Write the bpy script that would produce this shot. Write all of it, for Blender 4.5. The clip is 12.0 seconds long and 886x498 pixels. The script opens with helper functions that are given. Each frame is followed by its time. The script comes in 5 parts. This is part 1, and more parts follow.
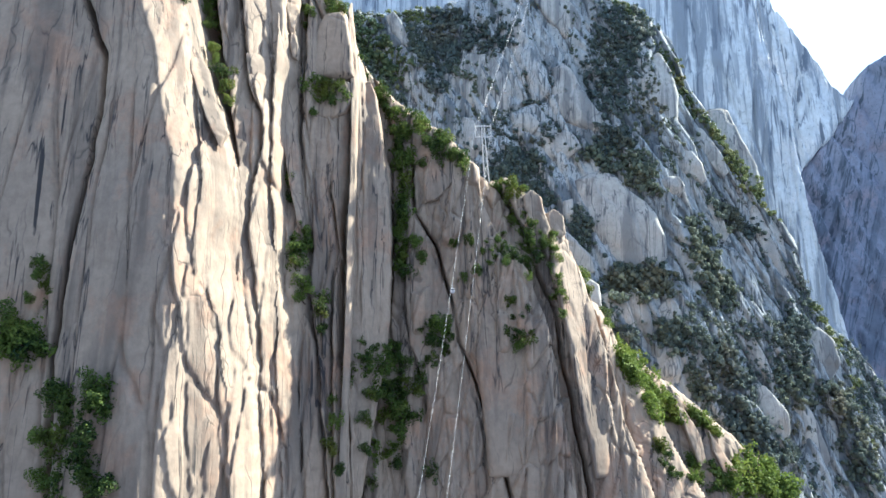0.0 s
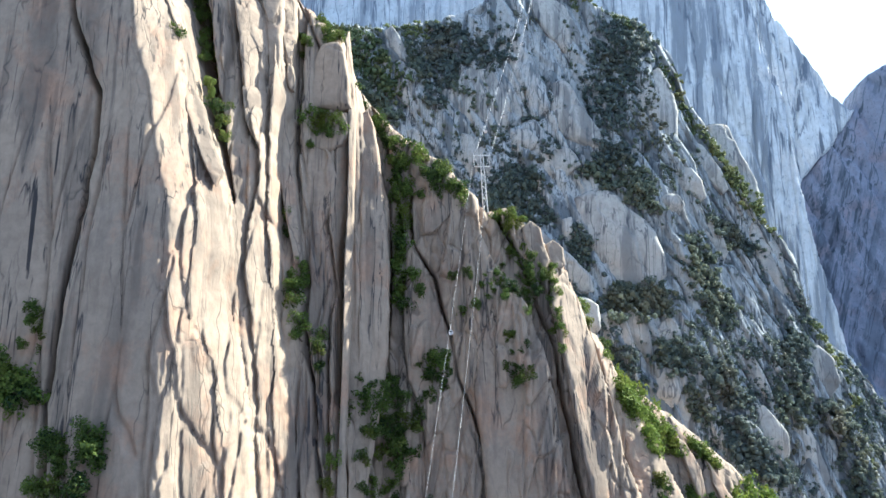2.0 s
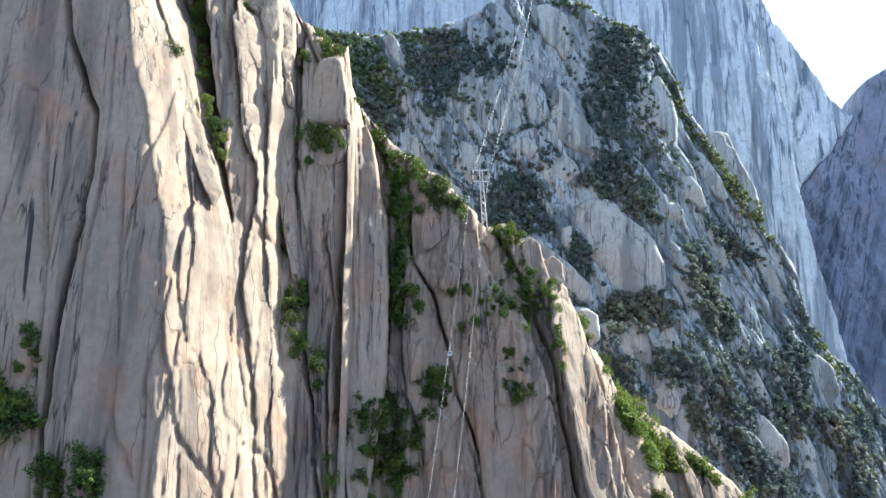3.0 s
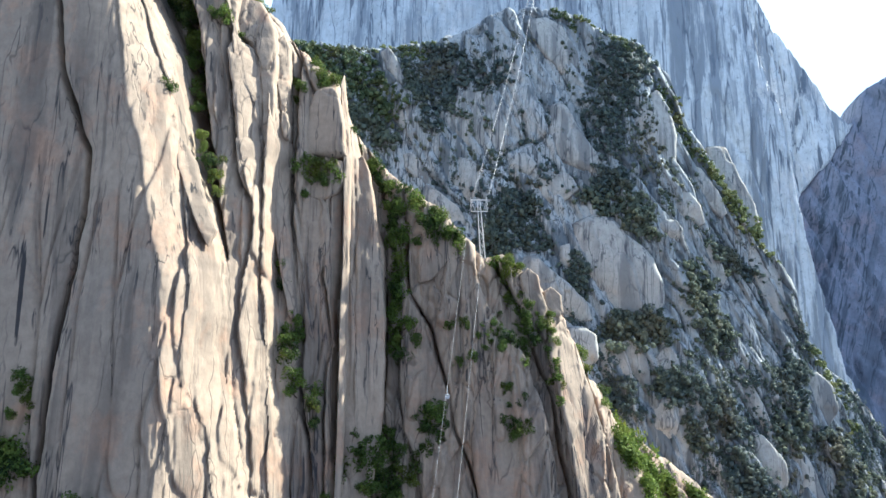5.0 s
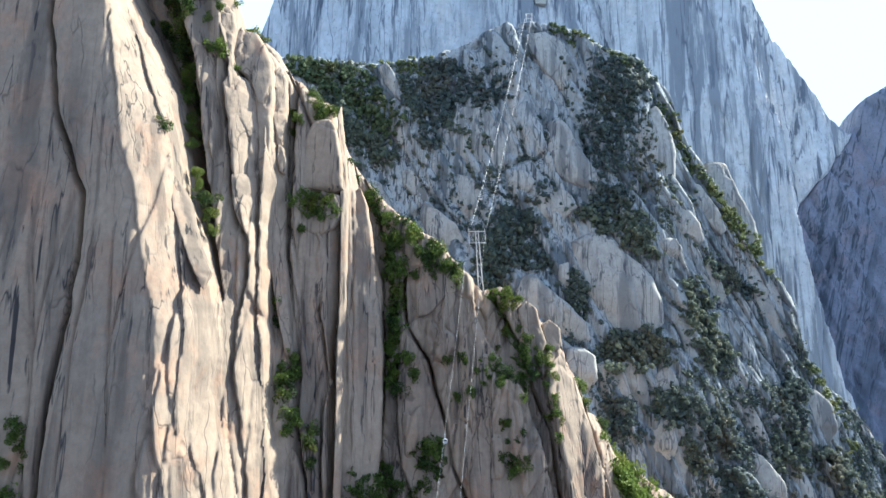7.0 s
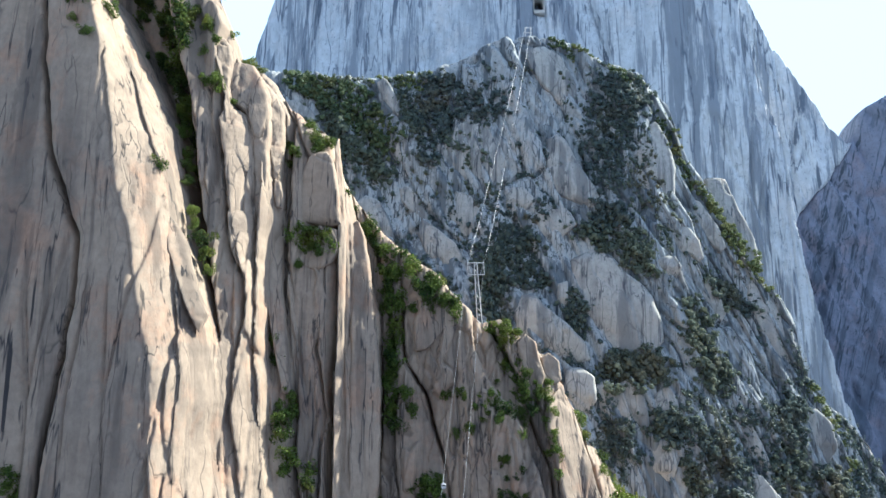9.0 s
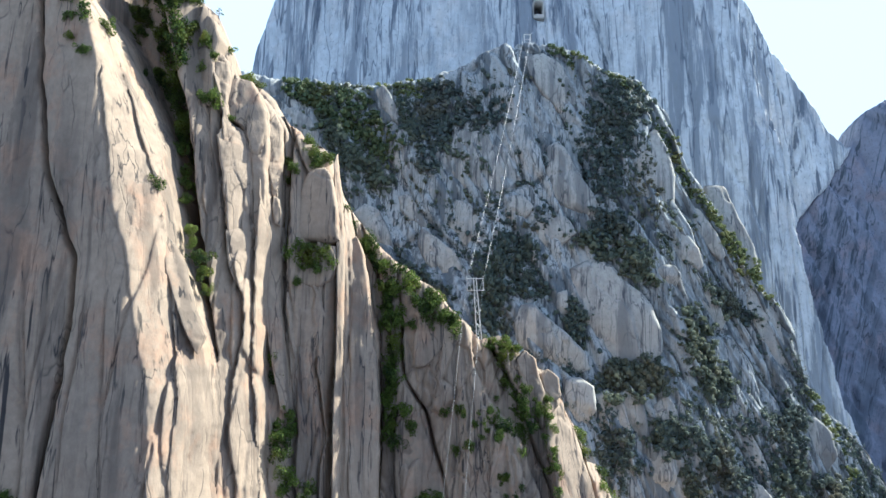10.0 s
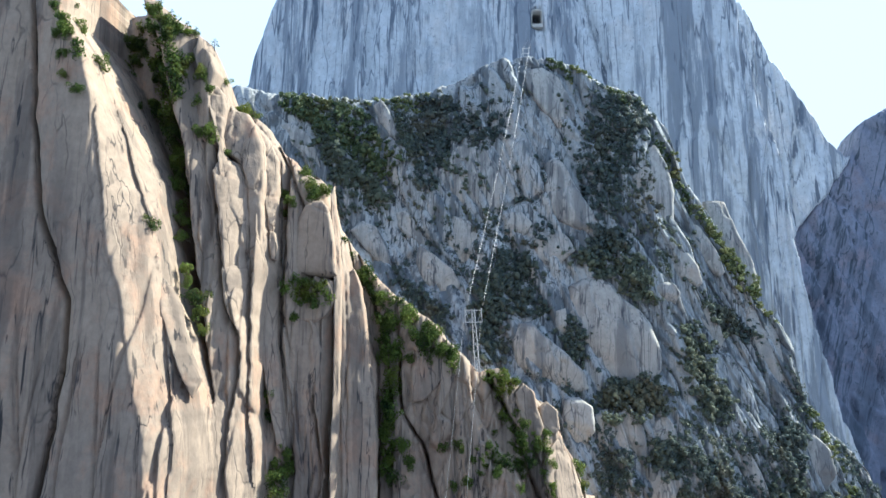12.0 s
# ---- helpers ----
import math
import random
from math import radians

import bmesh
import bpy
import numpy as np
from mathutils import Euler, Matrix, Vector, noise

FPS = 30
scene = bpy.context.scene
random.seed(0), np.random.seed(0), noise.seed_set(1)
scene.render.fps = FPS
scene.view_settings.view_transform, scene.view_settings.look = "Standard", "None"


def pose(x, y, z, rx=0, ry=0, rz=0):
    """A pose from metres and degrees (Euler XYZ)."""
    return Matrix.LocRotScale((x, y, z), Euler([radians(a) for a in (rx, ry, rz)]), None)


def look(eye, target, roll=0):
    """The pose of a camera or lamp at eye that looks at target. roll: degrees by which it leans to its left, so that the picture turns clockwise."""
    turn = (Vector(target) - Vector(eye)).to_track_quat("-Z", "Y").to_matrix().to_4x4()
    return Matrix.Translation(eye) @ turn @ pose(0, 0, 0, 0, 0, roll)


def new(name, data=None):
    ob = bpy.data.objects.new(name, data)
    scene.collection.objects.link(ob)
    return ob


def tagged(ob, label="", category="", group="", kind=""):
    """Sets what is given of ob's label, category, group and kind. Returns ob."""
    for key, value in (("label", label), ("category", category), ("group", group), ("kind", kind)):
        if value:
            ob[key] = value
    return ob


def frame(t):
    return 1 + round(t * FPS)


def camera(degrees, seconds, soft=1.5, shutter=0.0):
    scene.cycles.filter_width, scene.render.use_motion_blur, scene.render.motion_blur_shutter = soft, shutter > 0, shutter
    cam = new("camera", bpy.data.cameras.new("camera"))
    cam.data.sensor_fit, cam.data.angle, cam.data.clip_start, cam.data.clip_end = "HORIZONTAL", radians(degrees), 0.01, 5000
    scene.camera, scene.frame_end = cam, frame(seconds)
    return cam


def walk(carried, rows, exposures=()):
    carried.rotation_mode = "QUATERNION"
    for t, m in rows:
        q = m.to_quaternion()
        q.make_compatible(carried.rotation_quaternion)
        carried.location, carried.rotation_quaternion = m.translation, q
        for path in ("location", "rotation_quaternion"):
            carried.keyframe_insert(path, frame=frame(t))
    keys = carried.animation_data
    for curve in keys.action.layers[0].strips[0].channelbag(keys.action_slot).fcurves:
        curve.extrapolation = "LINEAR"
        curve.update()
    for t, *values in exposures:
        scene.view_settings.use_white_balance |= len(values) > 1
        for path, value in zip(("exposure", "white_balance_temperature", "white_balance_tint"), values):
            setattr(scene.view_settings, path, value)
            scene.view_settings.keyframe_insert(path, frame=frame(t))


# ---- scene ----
cam = camera(65.7, 12.0)
METRES, EYE, TILT, LEAN, TURN = 128.0, 200.0, 9.8, 0.0, 0.0
ROWS = [
    (0.0, 0.0, 0.0, 0.0, 0.0, 0.0, -0.0),
    (0.5, 0.0002, 0.0073, 0.0388, -0.03, -0.06, 0.01),
    (1.0, 0.0005, 0.0154, 0.0812, -0.06, -0.11, 0.02),
    (1.5, 0.0004, 0.0224, 0.1201, -0.09, -0.16, 0.01),
    (2.0, 0.0007, 0.0294, 0.163, -0.12, -0.22, -0.01),
    (2.5, 0.0004, 0.0362, 0.2022, -0.16, -0.28, -0.02),
    (3.0, 0.0006, 0.0433, 0.2453, -0.2, -0.35, -0.04),
    (5.0, 0.0043, 0.0718, 0.4088, -0.34, -0.62, -0.03),
    (5.5, 0.0057, 0.0784, 0.4484, -0.36, -0.66, -0.03),
    (6.0, 0.0061, 0.0858, 0.4916, -0.39, -0.72, -0.02),
    (6.5, 0.0075, 0.0921, 0.5317, -0.42, -0.78, -0.02),
    (7.0, 0.0081, 0.0996, 0.5748, -0.45, -0.84, -0.01),
    (9.0, 0.0095, 0.1279, 0.7394, -0.56, -1.07, 0.02),
    (9.5, 0.01, 0.1346, 0.7792, -0.58, -1.12, 0.02),
    (10.0, 0.0101, 0.142, 0.8214, -0.62, -1.21, 0.04),
    (10.5, 0.0106, 0.1492, 0.8606, -0.65, -1.29, 0.04),
    (11.0, 0.0111, 0.1567, 0.9029, -0.69, -1.35, 0.05),
    (11.5, 0.012, 0.1628, 0.9425, -0.71, -1.41, 0.06),
    (12.0, 0.0126, 0.1701, 0.9853, -0.75, -1.48, 0.07),
]
walk(cam, [(t, pose(0, 0, EYE, TILT, LEAN, TURN) @ pose(METRES * x, METRES * y, METRES * z, 90 + pitch, roll, yaw)) for t, x, y, z, yaw, pitch, roll in ROWS],
     [(0.0, 2.03, 4200, 0), (12.0, 1.6, 4200, 0)])

# ---- daylight ----
SUN_AZIMUTH, SUN_HEIGHT = 69.0, 41.0          # degrees clockwise from +y, and above the horizon
world = bpy.data.worlds.new("sky")
scene.world = world
world.use_nodes = True
wn = world.node_tree
sky = wn.nodes.new("ShaderNodeTexSky")
sky.sky_type, sky.sun_disc = "NISHITA", False
sky.sun_elevation, sky.sun_rotation = radians(SUN_HEIGHT), radians(SUN_AZIMUTH)
sky.altitude, sky.air_density, sky.dust_density = 1500, 1.2, 1.5
wn.nodes["Background"].inputs[1].default_value = 0.055
way = wn.nodes.new("ShaderNodeTexCoord")
height = wn.nodes.new("ShaderNodeSeparateXYZ")
wn.links.new(way.outputs["Generated"], height.inputs[0])
haze = wn.nodes.new("ShaderNodeMapRange")          # bright summer haze low over the horizon, blue overhead
haze.inputs["From Min"].default_value, haze.inputs["From Max"].default_value = 0.52, 0.97
haze.inputs["To Min"].default_value, haze.inputs["To Max"].default_value = 1.0, 0.0
wn.links.new(height.outputs["Z"], haze.inputs["Value"])
veil = wn.nodes.new("ShaderNodeMix")
veil.data_type = "RGBA"
veil.inputs[7].default_value = (7.6, 6.7, 5.8, 1)
wn.links.new(haze.outputs[0], veil.inputs[0])
wn.links.new(sky.outputs[0], veil.inputs[6])
wn.links.new(veil.outputs[2], wn.nodes["Background"].inputs[0])
sun = new("sun", bpy.data.lights.new("sun", "SUN"))
sun.data.energy, sun.data.angle, sun.data.color = 5.0, radians(0.55), (1.0, 0.69, 0.38)
sun.matrix_world = look((math.sin(radians(SUN_AZIMUTH)) * math.cos(radians(SUN_HEIGHT)) * 900, math.cos(radians(SUN_AZIMUTH)) * math.cos(radians(SUN_HEIGHT)) * 900, math.sin(radians(SUN_HEIGHT)) * 900), (0, 0, 0))


# ---- materials ----
def material(name, rough=0.85):
    m = bpy.data.materials.new(name)
    m.use_nodes = True
    b = m.node_tree.nodes["Principled BSDF"]
    b.inputs["Roughness"].default_value = rough
    b.inputs["Specular IOR Level"].default_value = 0.25
    return m, m.node_tree, b


def node(tree, kind, **inputs):
    n = tree.nodes.new(kind)
    for key, value in inputs.items():
        n.inputs[key.replace("_", " ")].default_value = value
    return n


def noise_of(tree, vector, scale, detail=6.0, rough=0.6):
    n = node(tree, "ShaderNodeTexNoise", Scale=scale, Detail=detail, Roughness=rough)
    tree.links.new(vector, n.inputs["Vector"])
    return n.outputs["Fac"]


def ramp(tree, fac, *stops):
    n = tree.nodes.new("ShaderNodeValToRGB")
    e = n.color_ramp.elements
    while len(e) < len(stops):
        e.new(0.5)
    for el, (p, c) in zip(e, stops):
        el.position = p
        el.color = (*c, 1) if isinstance(c, tuple) else (c, c, c, 1)
    tree.links.new(fac, n.inputs[0])
    return n.outputs[0]


def mix(tree, mode, fac, a, b):
    n = tree.nodes.new("ShaderNodeMix")
    n.data_type, n.blend_type = "RGBA", mode
    for value, slot in ((fac, 0), (a, 6), (b, 7)):
        if isinstance(value, (int, float)):
            n.inputs[slot].default_value = value
        elif isinstance(value, tuple):
            n.inputs[slot].default_value = (*value, 1)
        else:
            tree.links.new(value, n.inputs[slot])
    return n.outputs[2]


def stretched(tree, sx, sy, sz, slant=0.0):
    """The place in the world, scaled; slant tips the upright direction sideways."""
    geo = tree.nodes.new("ShaderNodeNewGeometry")
    m = tree.nodes.new("ShaderNodeMapping")
    m.inputs["Scale"].default_value = (sx, sy, sz)
    if slant:
        turn = tree.nodes.new("ShaderNodeMapping")
        turn.inputs["Rotation"].default_value = (0, -math.atan(slant), 0)
        tree.links.new(geo.outputs["Position"], turn.inputs["Vector"])
        tree.links.new(turn.outputs[0], m.inputs["Vector"])
    else:
        tree.links.new(geo.outputs["Position"], m.inputs["Vector"])
    return m.outputs[0]


def ridged(tree, fac, width):
    """Thin lines where a noise crosses its middle: 1 on the line, 0 beside it."""
    off = tree.nodes.new("ShaderNodeMath")
    off.operation, off.inputs[1].default_value = "SUBTRACT", 0.5
    tree.links.new(fac, off.inputs[0])
    size = tree.nodes.new("ShaderNodeMath")
    size.operation = "ABSOLUTE"
    tree.links.new(off.outputs[0], size.inputs[0])
    return ramp(tree, size.outputs[0], (0.0, 1.0), (width, 0.0))


def granite(name, pale, mid, stain, blotch, size=1.0, streaks=0.8, washes=0.5, cracks=0.6, bump=0.4, fall=0.03, cover=0.5, slant=0.0, lichen=0.0, fissures=0.0, ragged=0.66):
    """Weathered granite: smooth pale and mid tones in patches, rusty blotches, sparse dark water streaks running down, hair cracks, fine grain.
    size: metres of the grain; cover: how much of the face the streaks take; slant: how far the streaks run sideways."""
    m, t, b = material(name, 0.85)
    plain = stretched(t, 1 / size, 1 / size, 0.8 / size)
    down = stretched(t, 1 / size, 1 / size, fall / size, slant)
    base = mix(t, "MIX", ramp(t, noise_of(t, plain, 0.03, 4, 0.6), (0.36, 0.0), (0.64, 1.0)), pale, mid)
    base = mix(t, "MIX", ramp(t, noise_of(t, plain, 0.06, 6, 0.68), (0.51, 0.0), (0.68, 0.8)), base, blotch)
    mottle = noise_of(t, plain, 0.4, 6, 0.65)
    base = mix(t, "MULTIPLY", 0.75, base, ramp(t, mottle, (0.3, 0.74), (0.68, 1.12)))
    where = noise_of(t, stretched(t, 1 / size, 1 / size, 0.16 / size, slant), 0.035, 4, 0.62)
    # wide soft washes, then narrow dark streaks inside them
    wash = mix(t, "MULTIPLY", 1.0, ramp(t, noise_of(t, down, 0.15, 6, ragged), (0.49, 0.0), (0.565, washes)), ramp(t, where, (0.52 - 0.16 * cover, 0.0), (0.62 - 0.12 * cover, 1.0)))
    base = mix(t, "MIX", wash, base, tuple(0.3 * a + 0.7 * c for a, c in zip(mid, stain)))
    lines = mix(t, "MULTIPLY", 1.0, ridged(t, noise_of(t, down, 0.2, 3, 0.5), 0.022), ramp(t, noise_of(t, stretched(t, 1 / size, 1 / size, 0.1 / size, slant), 0.1, 4, 0.65), (0.62 - 0.14 * cover, 0.0), (0.67 - 0.12 * cover, streaks)))
    base = mix(t, "MIX", lines, base, stain)
    drips = mix(t, "MULTIPLY", 1.0, ramp(t, noise_of(t, down, 0.45, 3, 0.55), (0.58, 0.0), (0.64, streaks)), ramp(t, where, (0.60 - 0.12 * cover, 0.0), (0.68 - 0.12 * cover, 1.0)))
    base = mix(t, "MIX", drips, base, stain)
    if lichen:
        spots = ramp(t, noise_of(t, plain, 0.9, 5, 0.7), (0.6 - 0.08 * lichen, 0.0), (0.66, 0.7))
        base = mix(t, "MIX", spots, base, tuple(0.3 * a + 0.7 * c for a, c in zip(mid, stain)))
    # hair cracks of blocks taller than wide
    bend = node(t, "ShaderNodeTexNoise", Scale=0.12, Detail=2.0)
    t.links.new(plain, bend.inputs["Vector"])
    warp = t.nodes.new("ShaderNodeVectorMath")
    warp.operation, warp.inputs[1].default_value = "MULTIPLY_ADD", (0.35, 0.35, 0.35)
    t.links.new(bend.outputs["Color"], warp.inputs[0])
    t.links.new(stretched(t, 0.11 / size, 0.11 / size, 0.03 / size, slant), warp.inputs[2])
    joint = node(t, "ShaderNodeTexVoronoi", Scale=1.0)
    joint.feature = "DISTANCE_TO_EDGE"
    t.links.new(warp.outputs[0], joint.inputs["Vector"])
    line = ramp(t, joint.outputs["Distance"], (0.0, 1.0), (0.03, 0.0))
    line = mix(t, "MULTIPLY", 1.0, line, ramp(t, noise_of(t, plain, 0.07, 4, 0.6), (0.47, 0.0), (0.58, cracks)))
    if fissures:
        # tall narrow splits between flakes
        crooked = t.nodes.new("ShaderNodeVectorMath")
        crooked.operation, crooked.inputs[1].default_value = "MULTIPLY_ADD", (0.5, 0.5, 0.5)
        t.links.new(bend.outputs["Color"], crooked.inputs[0])
        t.links.new(stretched(t, 0.12 / size, 0.12 / size, 0.012 / size), crooked.inputs[2])
        tall = node(t, "ShaderNodeTexVoronoi", Scale=1.0)
        tall.feature = "DISTANCE_TO_EDGE"
        t.links.new(crooked.outputs[0], tall.inputs["Vector"])
        split = mix(t, "MULTIPLY", 1.0, ramp(t, tall.outputs["Distance"], (0.0, 1.0), (0.025, 0.0)), ramp(t, noise_of(t, plain, 0.05, 3, 0.6), (0.48, 0.0), (0.56, fissures)))
        line = mix(t, "LIGHTEN", 1.0, line, split)
    base = mix(t, "MIX", line, base, tuple(0.7 * c for c in stain))
    t.links.new(base, b.inputs["Base Color"])
    bn = node(t, "ShaderNodeBump", Strength=bump, Distance=0.8 * size)
    rough = mix(t, "MIX", 0.5, noise_of(t, plain, 0.9, 8, 0.62), mottle)
    t.links.new(mix(t, "SUBTRACT", 1.0, rough, line), bn.inputs["Height"])
    t.links.new(bn.outputs[0], b.inputs["Normal"])
    return m


ROCK_NEAR = granite("granite_warm", (0.37, 0.297, 0.222), (0.30, 0.245, 0.19), (0.025, 0.026, 0.032), (0.41, 0.265, 0.172), 1.5, 0.9, 0.6, 0.2, 0.4, 0.010, 0.65, 0.0, 0.0, 0.5, 0.5)
# grey lifted and blued a little: distance haze put into the rock colour
ROCK_SLOPE = granite("granite_grey", (0.41, 0.425, 0.43), (0.30, 0.32, 0.335), (0.055, 0.065, 0.08), (0.43, 0.405, 0.37), 2.2, 0.95, 0.95, 0.5, 0.35, 0.02, 1.4, 0.08, 0.4, 0.7, 0.6)
ROCK_SLAB = granite("granite_bare_slab", (0.42, 0.41, 0.38), (0.355, 0.355, 0.34), (0.065, 0.07, 0.085), (0.42, 0.375, 0.32), 2.0, 0.9, 0.75, 0.5, 0.35, 0.018, 0.9, 0.03, 0.2, 0.3, 0.58)
# the blue in these two base colours stands in for haze over distance
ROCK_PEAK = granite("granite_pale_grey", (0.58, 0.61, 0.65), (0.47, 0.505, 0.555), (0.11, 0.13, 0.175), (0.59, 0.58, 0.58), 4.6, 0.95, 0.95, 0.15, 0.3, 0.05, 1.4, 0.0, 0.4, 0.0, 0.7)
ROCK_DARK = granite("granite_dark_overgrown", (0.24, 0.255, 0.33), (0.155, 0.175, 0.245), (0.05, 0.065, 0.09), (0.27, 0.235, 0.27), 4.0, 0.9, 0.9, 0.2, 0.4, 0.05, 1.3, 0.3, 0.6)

EARTH = granite("bare_orange_earth", (0.46, 0.27, 0.15), (0.36, 0.22, 0.13), (0.2, 0.13, 0.08), (0.5, 0.33, 0.2), 0.5, 0.4)


# ---- relief arithmetic ----
def lattice(i, j, k, seed):
    h = (i.astype(np.int64) * 374761393 + j.astype(np.int64) * 668265263 + k * 2147483647 + seed * 974711) & 0xFFFFFFFF
    h = ((h ^ (h >> 13)) * 1274126177) & 0xFFFFFFFF
    h = ((h ^ (h >> 16)) * 2246822519) & 0xFFFFFFFF
    return ((h ^ (h >> 15)) & 0xFFFFFF) / float(0xFFFFFF)


def value_noise(x, y, seed=0):
    i, j = np.floor(x), np.floor(y)
    u, v = x - i, y - j
    u, v = u * u * u * (u * (6 * u - 15) + 10), v * v * v * (v * (6 * v - 15) + 10)
    a, b = lattice(i, j, 1, seed), lattice(i + 1, j, 1, seed)
    c, d = lattice(i, j + 1, 1, seed), lattice(i + 1, j + 1, 1, seed)
    return (a + (b - a) * u) * (1 - v) + (c + (d - c) * u) * v - 0.5


def fractal(x, y, seed=0, octaves=5, gain=0.5):
    total, amp = np.zeros_like(x), 1.0
    for o in range(octaves):
        total += amp * value_noise(x + 17.3 * o, y - 9.1 * o, seed + o)
        x, y, amp = x * 2.03, y * 2.03, amp * gain
    return total


def cells(x, y, seed=0):
    """Worley cells: distance to the nearest and second nearest seed, a random number of the nearest, and the way from it."""
    i, j = np.floor(x), np.floor(y)
    f1, f2, who, du, dv = np.full_like(x, 9.0), np.full_like(x, 9.0), np.zeros_like(x), np.zeros_like(x), np.zeros_like(x)
    for di in (-1, 0, 1):
        for dj in (-1, 0, 1):
            a, b = i + di, j + dj
            px, py = x - a - 0.1 - 0.8 * lattice(a, b, 2, seed), y - b - 0.1 - 0.8 * lattice(a, b, 3, seed)
            d = np.hypot(px, py)
            near = d < f1
            du, dv = np.where(near, px, du), np.where(near, py, dv)
            f2 = np.where(near, f1, np.minimum(f2, d))
            who = np.where(near, lattice(a, b, 4, seed), who)
            f1 = np.where(near, d, f1)
    return f1, f2, who, du, dv


def flakes(x, z, wide, high, seed, tip=0.5, rise=0.5, open_by=0.6):
    """Flat-faced flakes of split rock, each tipped its own way: how far each place lies back (about -0.5 to 0.5), and the crack between flakes."""
    xw = x + wide * 0.25 * fractal(x / (wide * 2), z / (high * 0.8), seed + 60, 3)
    zw = z + high * 0.4 * fractal(x / (wide * 2), z / high, seed + 70, 3)
    f1, f2, who, du, dv = cells(xw / wide, zw / high, seed)
    turn = who * 97.3
    a, b = turn - np.floor(turn) - 0.5, (turn * 7.7) - np.floor(turn * 7.7) - 0.5
    return (who - 0.5) + 2 * tip * a * du + 2 * rise * b * dv, 1 / (1 + ((f2 - f1) * wide / open_by) ** 4)


def slabs(x, z, wide, high, seed, rough=0.35):
    """Upright slabs of rock: how far each stands out (0 to 1), and the open joint between them (0 to 1)."""
    xw = x + wide * 1.2 * fractal(x / (wide * 4), z / (high * 1.1), seed + 40, 4)
    zw = z + high * 0.5 * fractal(x / (wide * 3), z / (high * 1.5), seed + 50, 3)
    f1, f2, who, _, _ = cells(xw / wide, zw / high, seed)
    gap = f2 - f1
    return who * (1 - rough * f1 * f1), 1 / (1 + (gap / 0.03) ** 4)


def line_x(points, z):
    p = sorted(points, key=lambda q: q[1])
    return np.interp(z, [q[1] for q in p], [q[0] for q in p])


def crest_z(points, x):
    return np.interp(x, [q[0] for q in points], [q[1] for q in points])


def smooth(a, b, v):
    u = np.clip((v - a) / (b - a), 0, 1)
    return u * u * (3 - 2 * u)


def kinked(v, seed):
    """A jagged line of straight pieces, about -1 to 1."""
    total = np.zeros_like(v)
    for k, amp in ((1.0, 1.0), (2.7, 0.5), (6.1, 0.25)):
        i = np.floor(v * k)
        u = v * k - i
        total += amp * (lattice(i, i * 0, 5, seed) * (1 - u) + lattice(i + 1, i * 0, 5, seed) * u - 0.5)
    return total


def panels(x, z, lines, depths, soft, low, high, cracks):
    """A face made of upright panels: which panel each place belongs to, and how far back it lies."""
    edges = [np.full_like(x, low)]
    for pts in lines:
        e = line_x(pts, z)
        e = e + soft * kinked(z / 13 + len(edges) * 7.3, len(edges))
        edges.append(np.maximum(e, edges[-1] + 0.02))
    edges.append(np.maximum(np.full_like(x, high), edges[-1] + 0.02))
    idx, y, seam = np.zeros(x.shape, int), np.zeros_like(x), np.zeros_like(x)
    for k, (left, right, bulge) in enumerate(depths):
        a, b = edges[k], edges[k + 1]
        inside = (x >= a) & (x < b)
        u = np.clip((x - a) / (b - a), 0, 1)
        tight = np.clip((b - a) / 6, 0, 1)
        yy = left + (right - left) * u - bulge * tight * (1 - np.abs(2 * u - 1) ** 3.5)
        idx = np.where(inside, k, idx)
        y = np.where(inside, yy, y)
        for d, c in ((x - a, cracks[k]), (b - x, cracks[k + 1])):
            seam = np.where(inside, np.maximum(seam, 1.4 * c / (1 + (d / (0.16 + 0.06 * c)) ** 6)), seam)
    return idx, y, seam


# ---- meshes ----
def mesh_of(name, co, faces, mat, smooth_faces=True):
    me = bpy.data.meshes.new(name)
    co, faces = np.asarray(co, np.float32), np.asarray(faces, np.int32)
    n = faces.shape[1]
    me.vertices.add(len(co))
    me.vertices.foreach_set("co", co.ravel())
    me.loops.add(faces.size)
    me.loops.foreach_set("vertex_index", faces.ravel())
    me.polygons.add(len(faces))
    me.polygons.foreach_set("loop_start", np.arange(0, faces.size, n, dtype=np.int32))
    me.update(calc_edges=True)
    if smooth_faces:
        me.polygons.foreach_set("use_smooth", np.ones(len(faces), bool))
    me.materials.append(mat)
    return me


def grid_faces(rows, cols):
    i = np.arange((rows - 1) * cols).reshape(rows - 1, cols)[:, :-1].ravel()
    return np.stack([i, i + 1, i + 1 + cols, i + cols], 1)


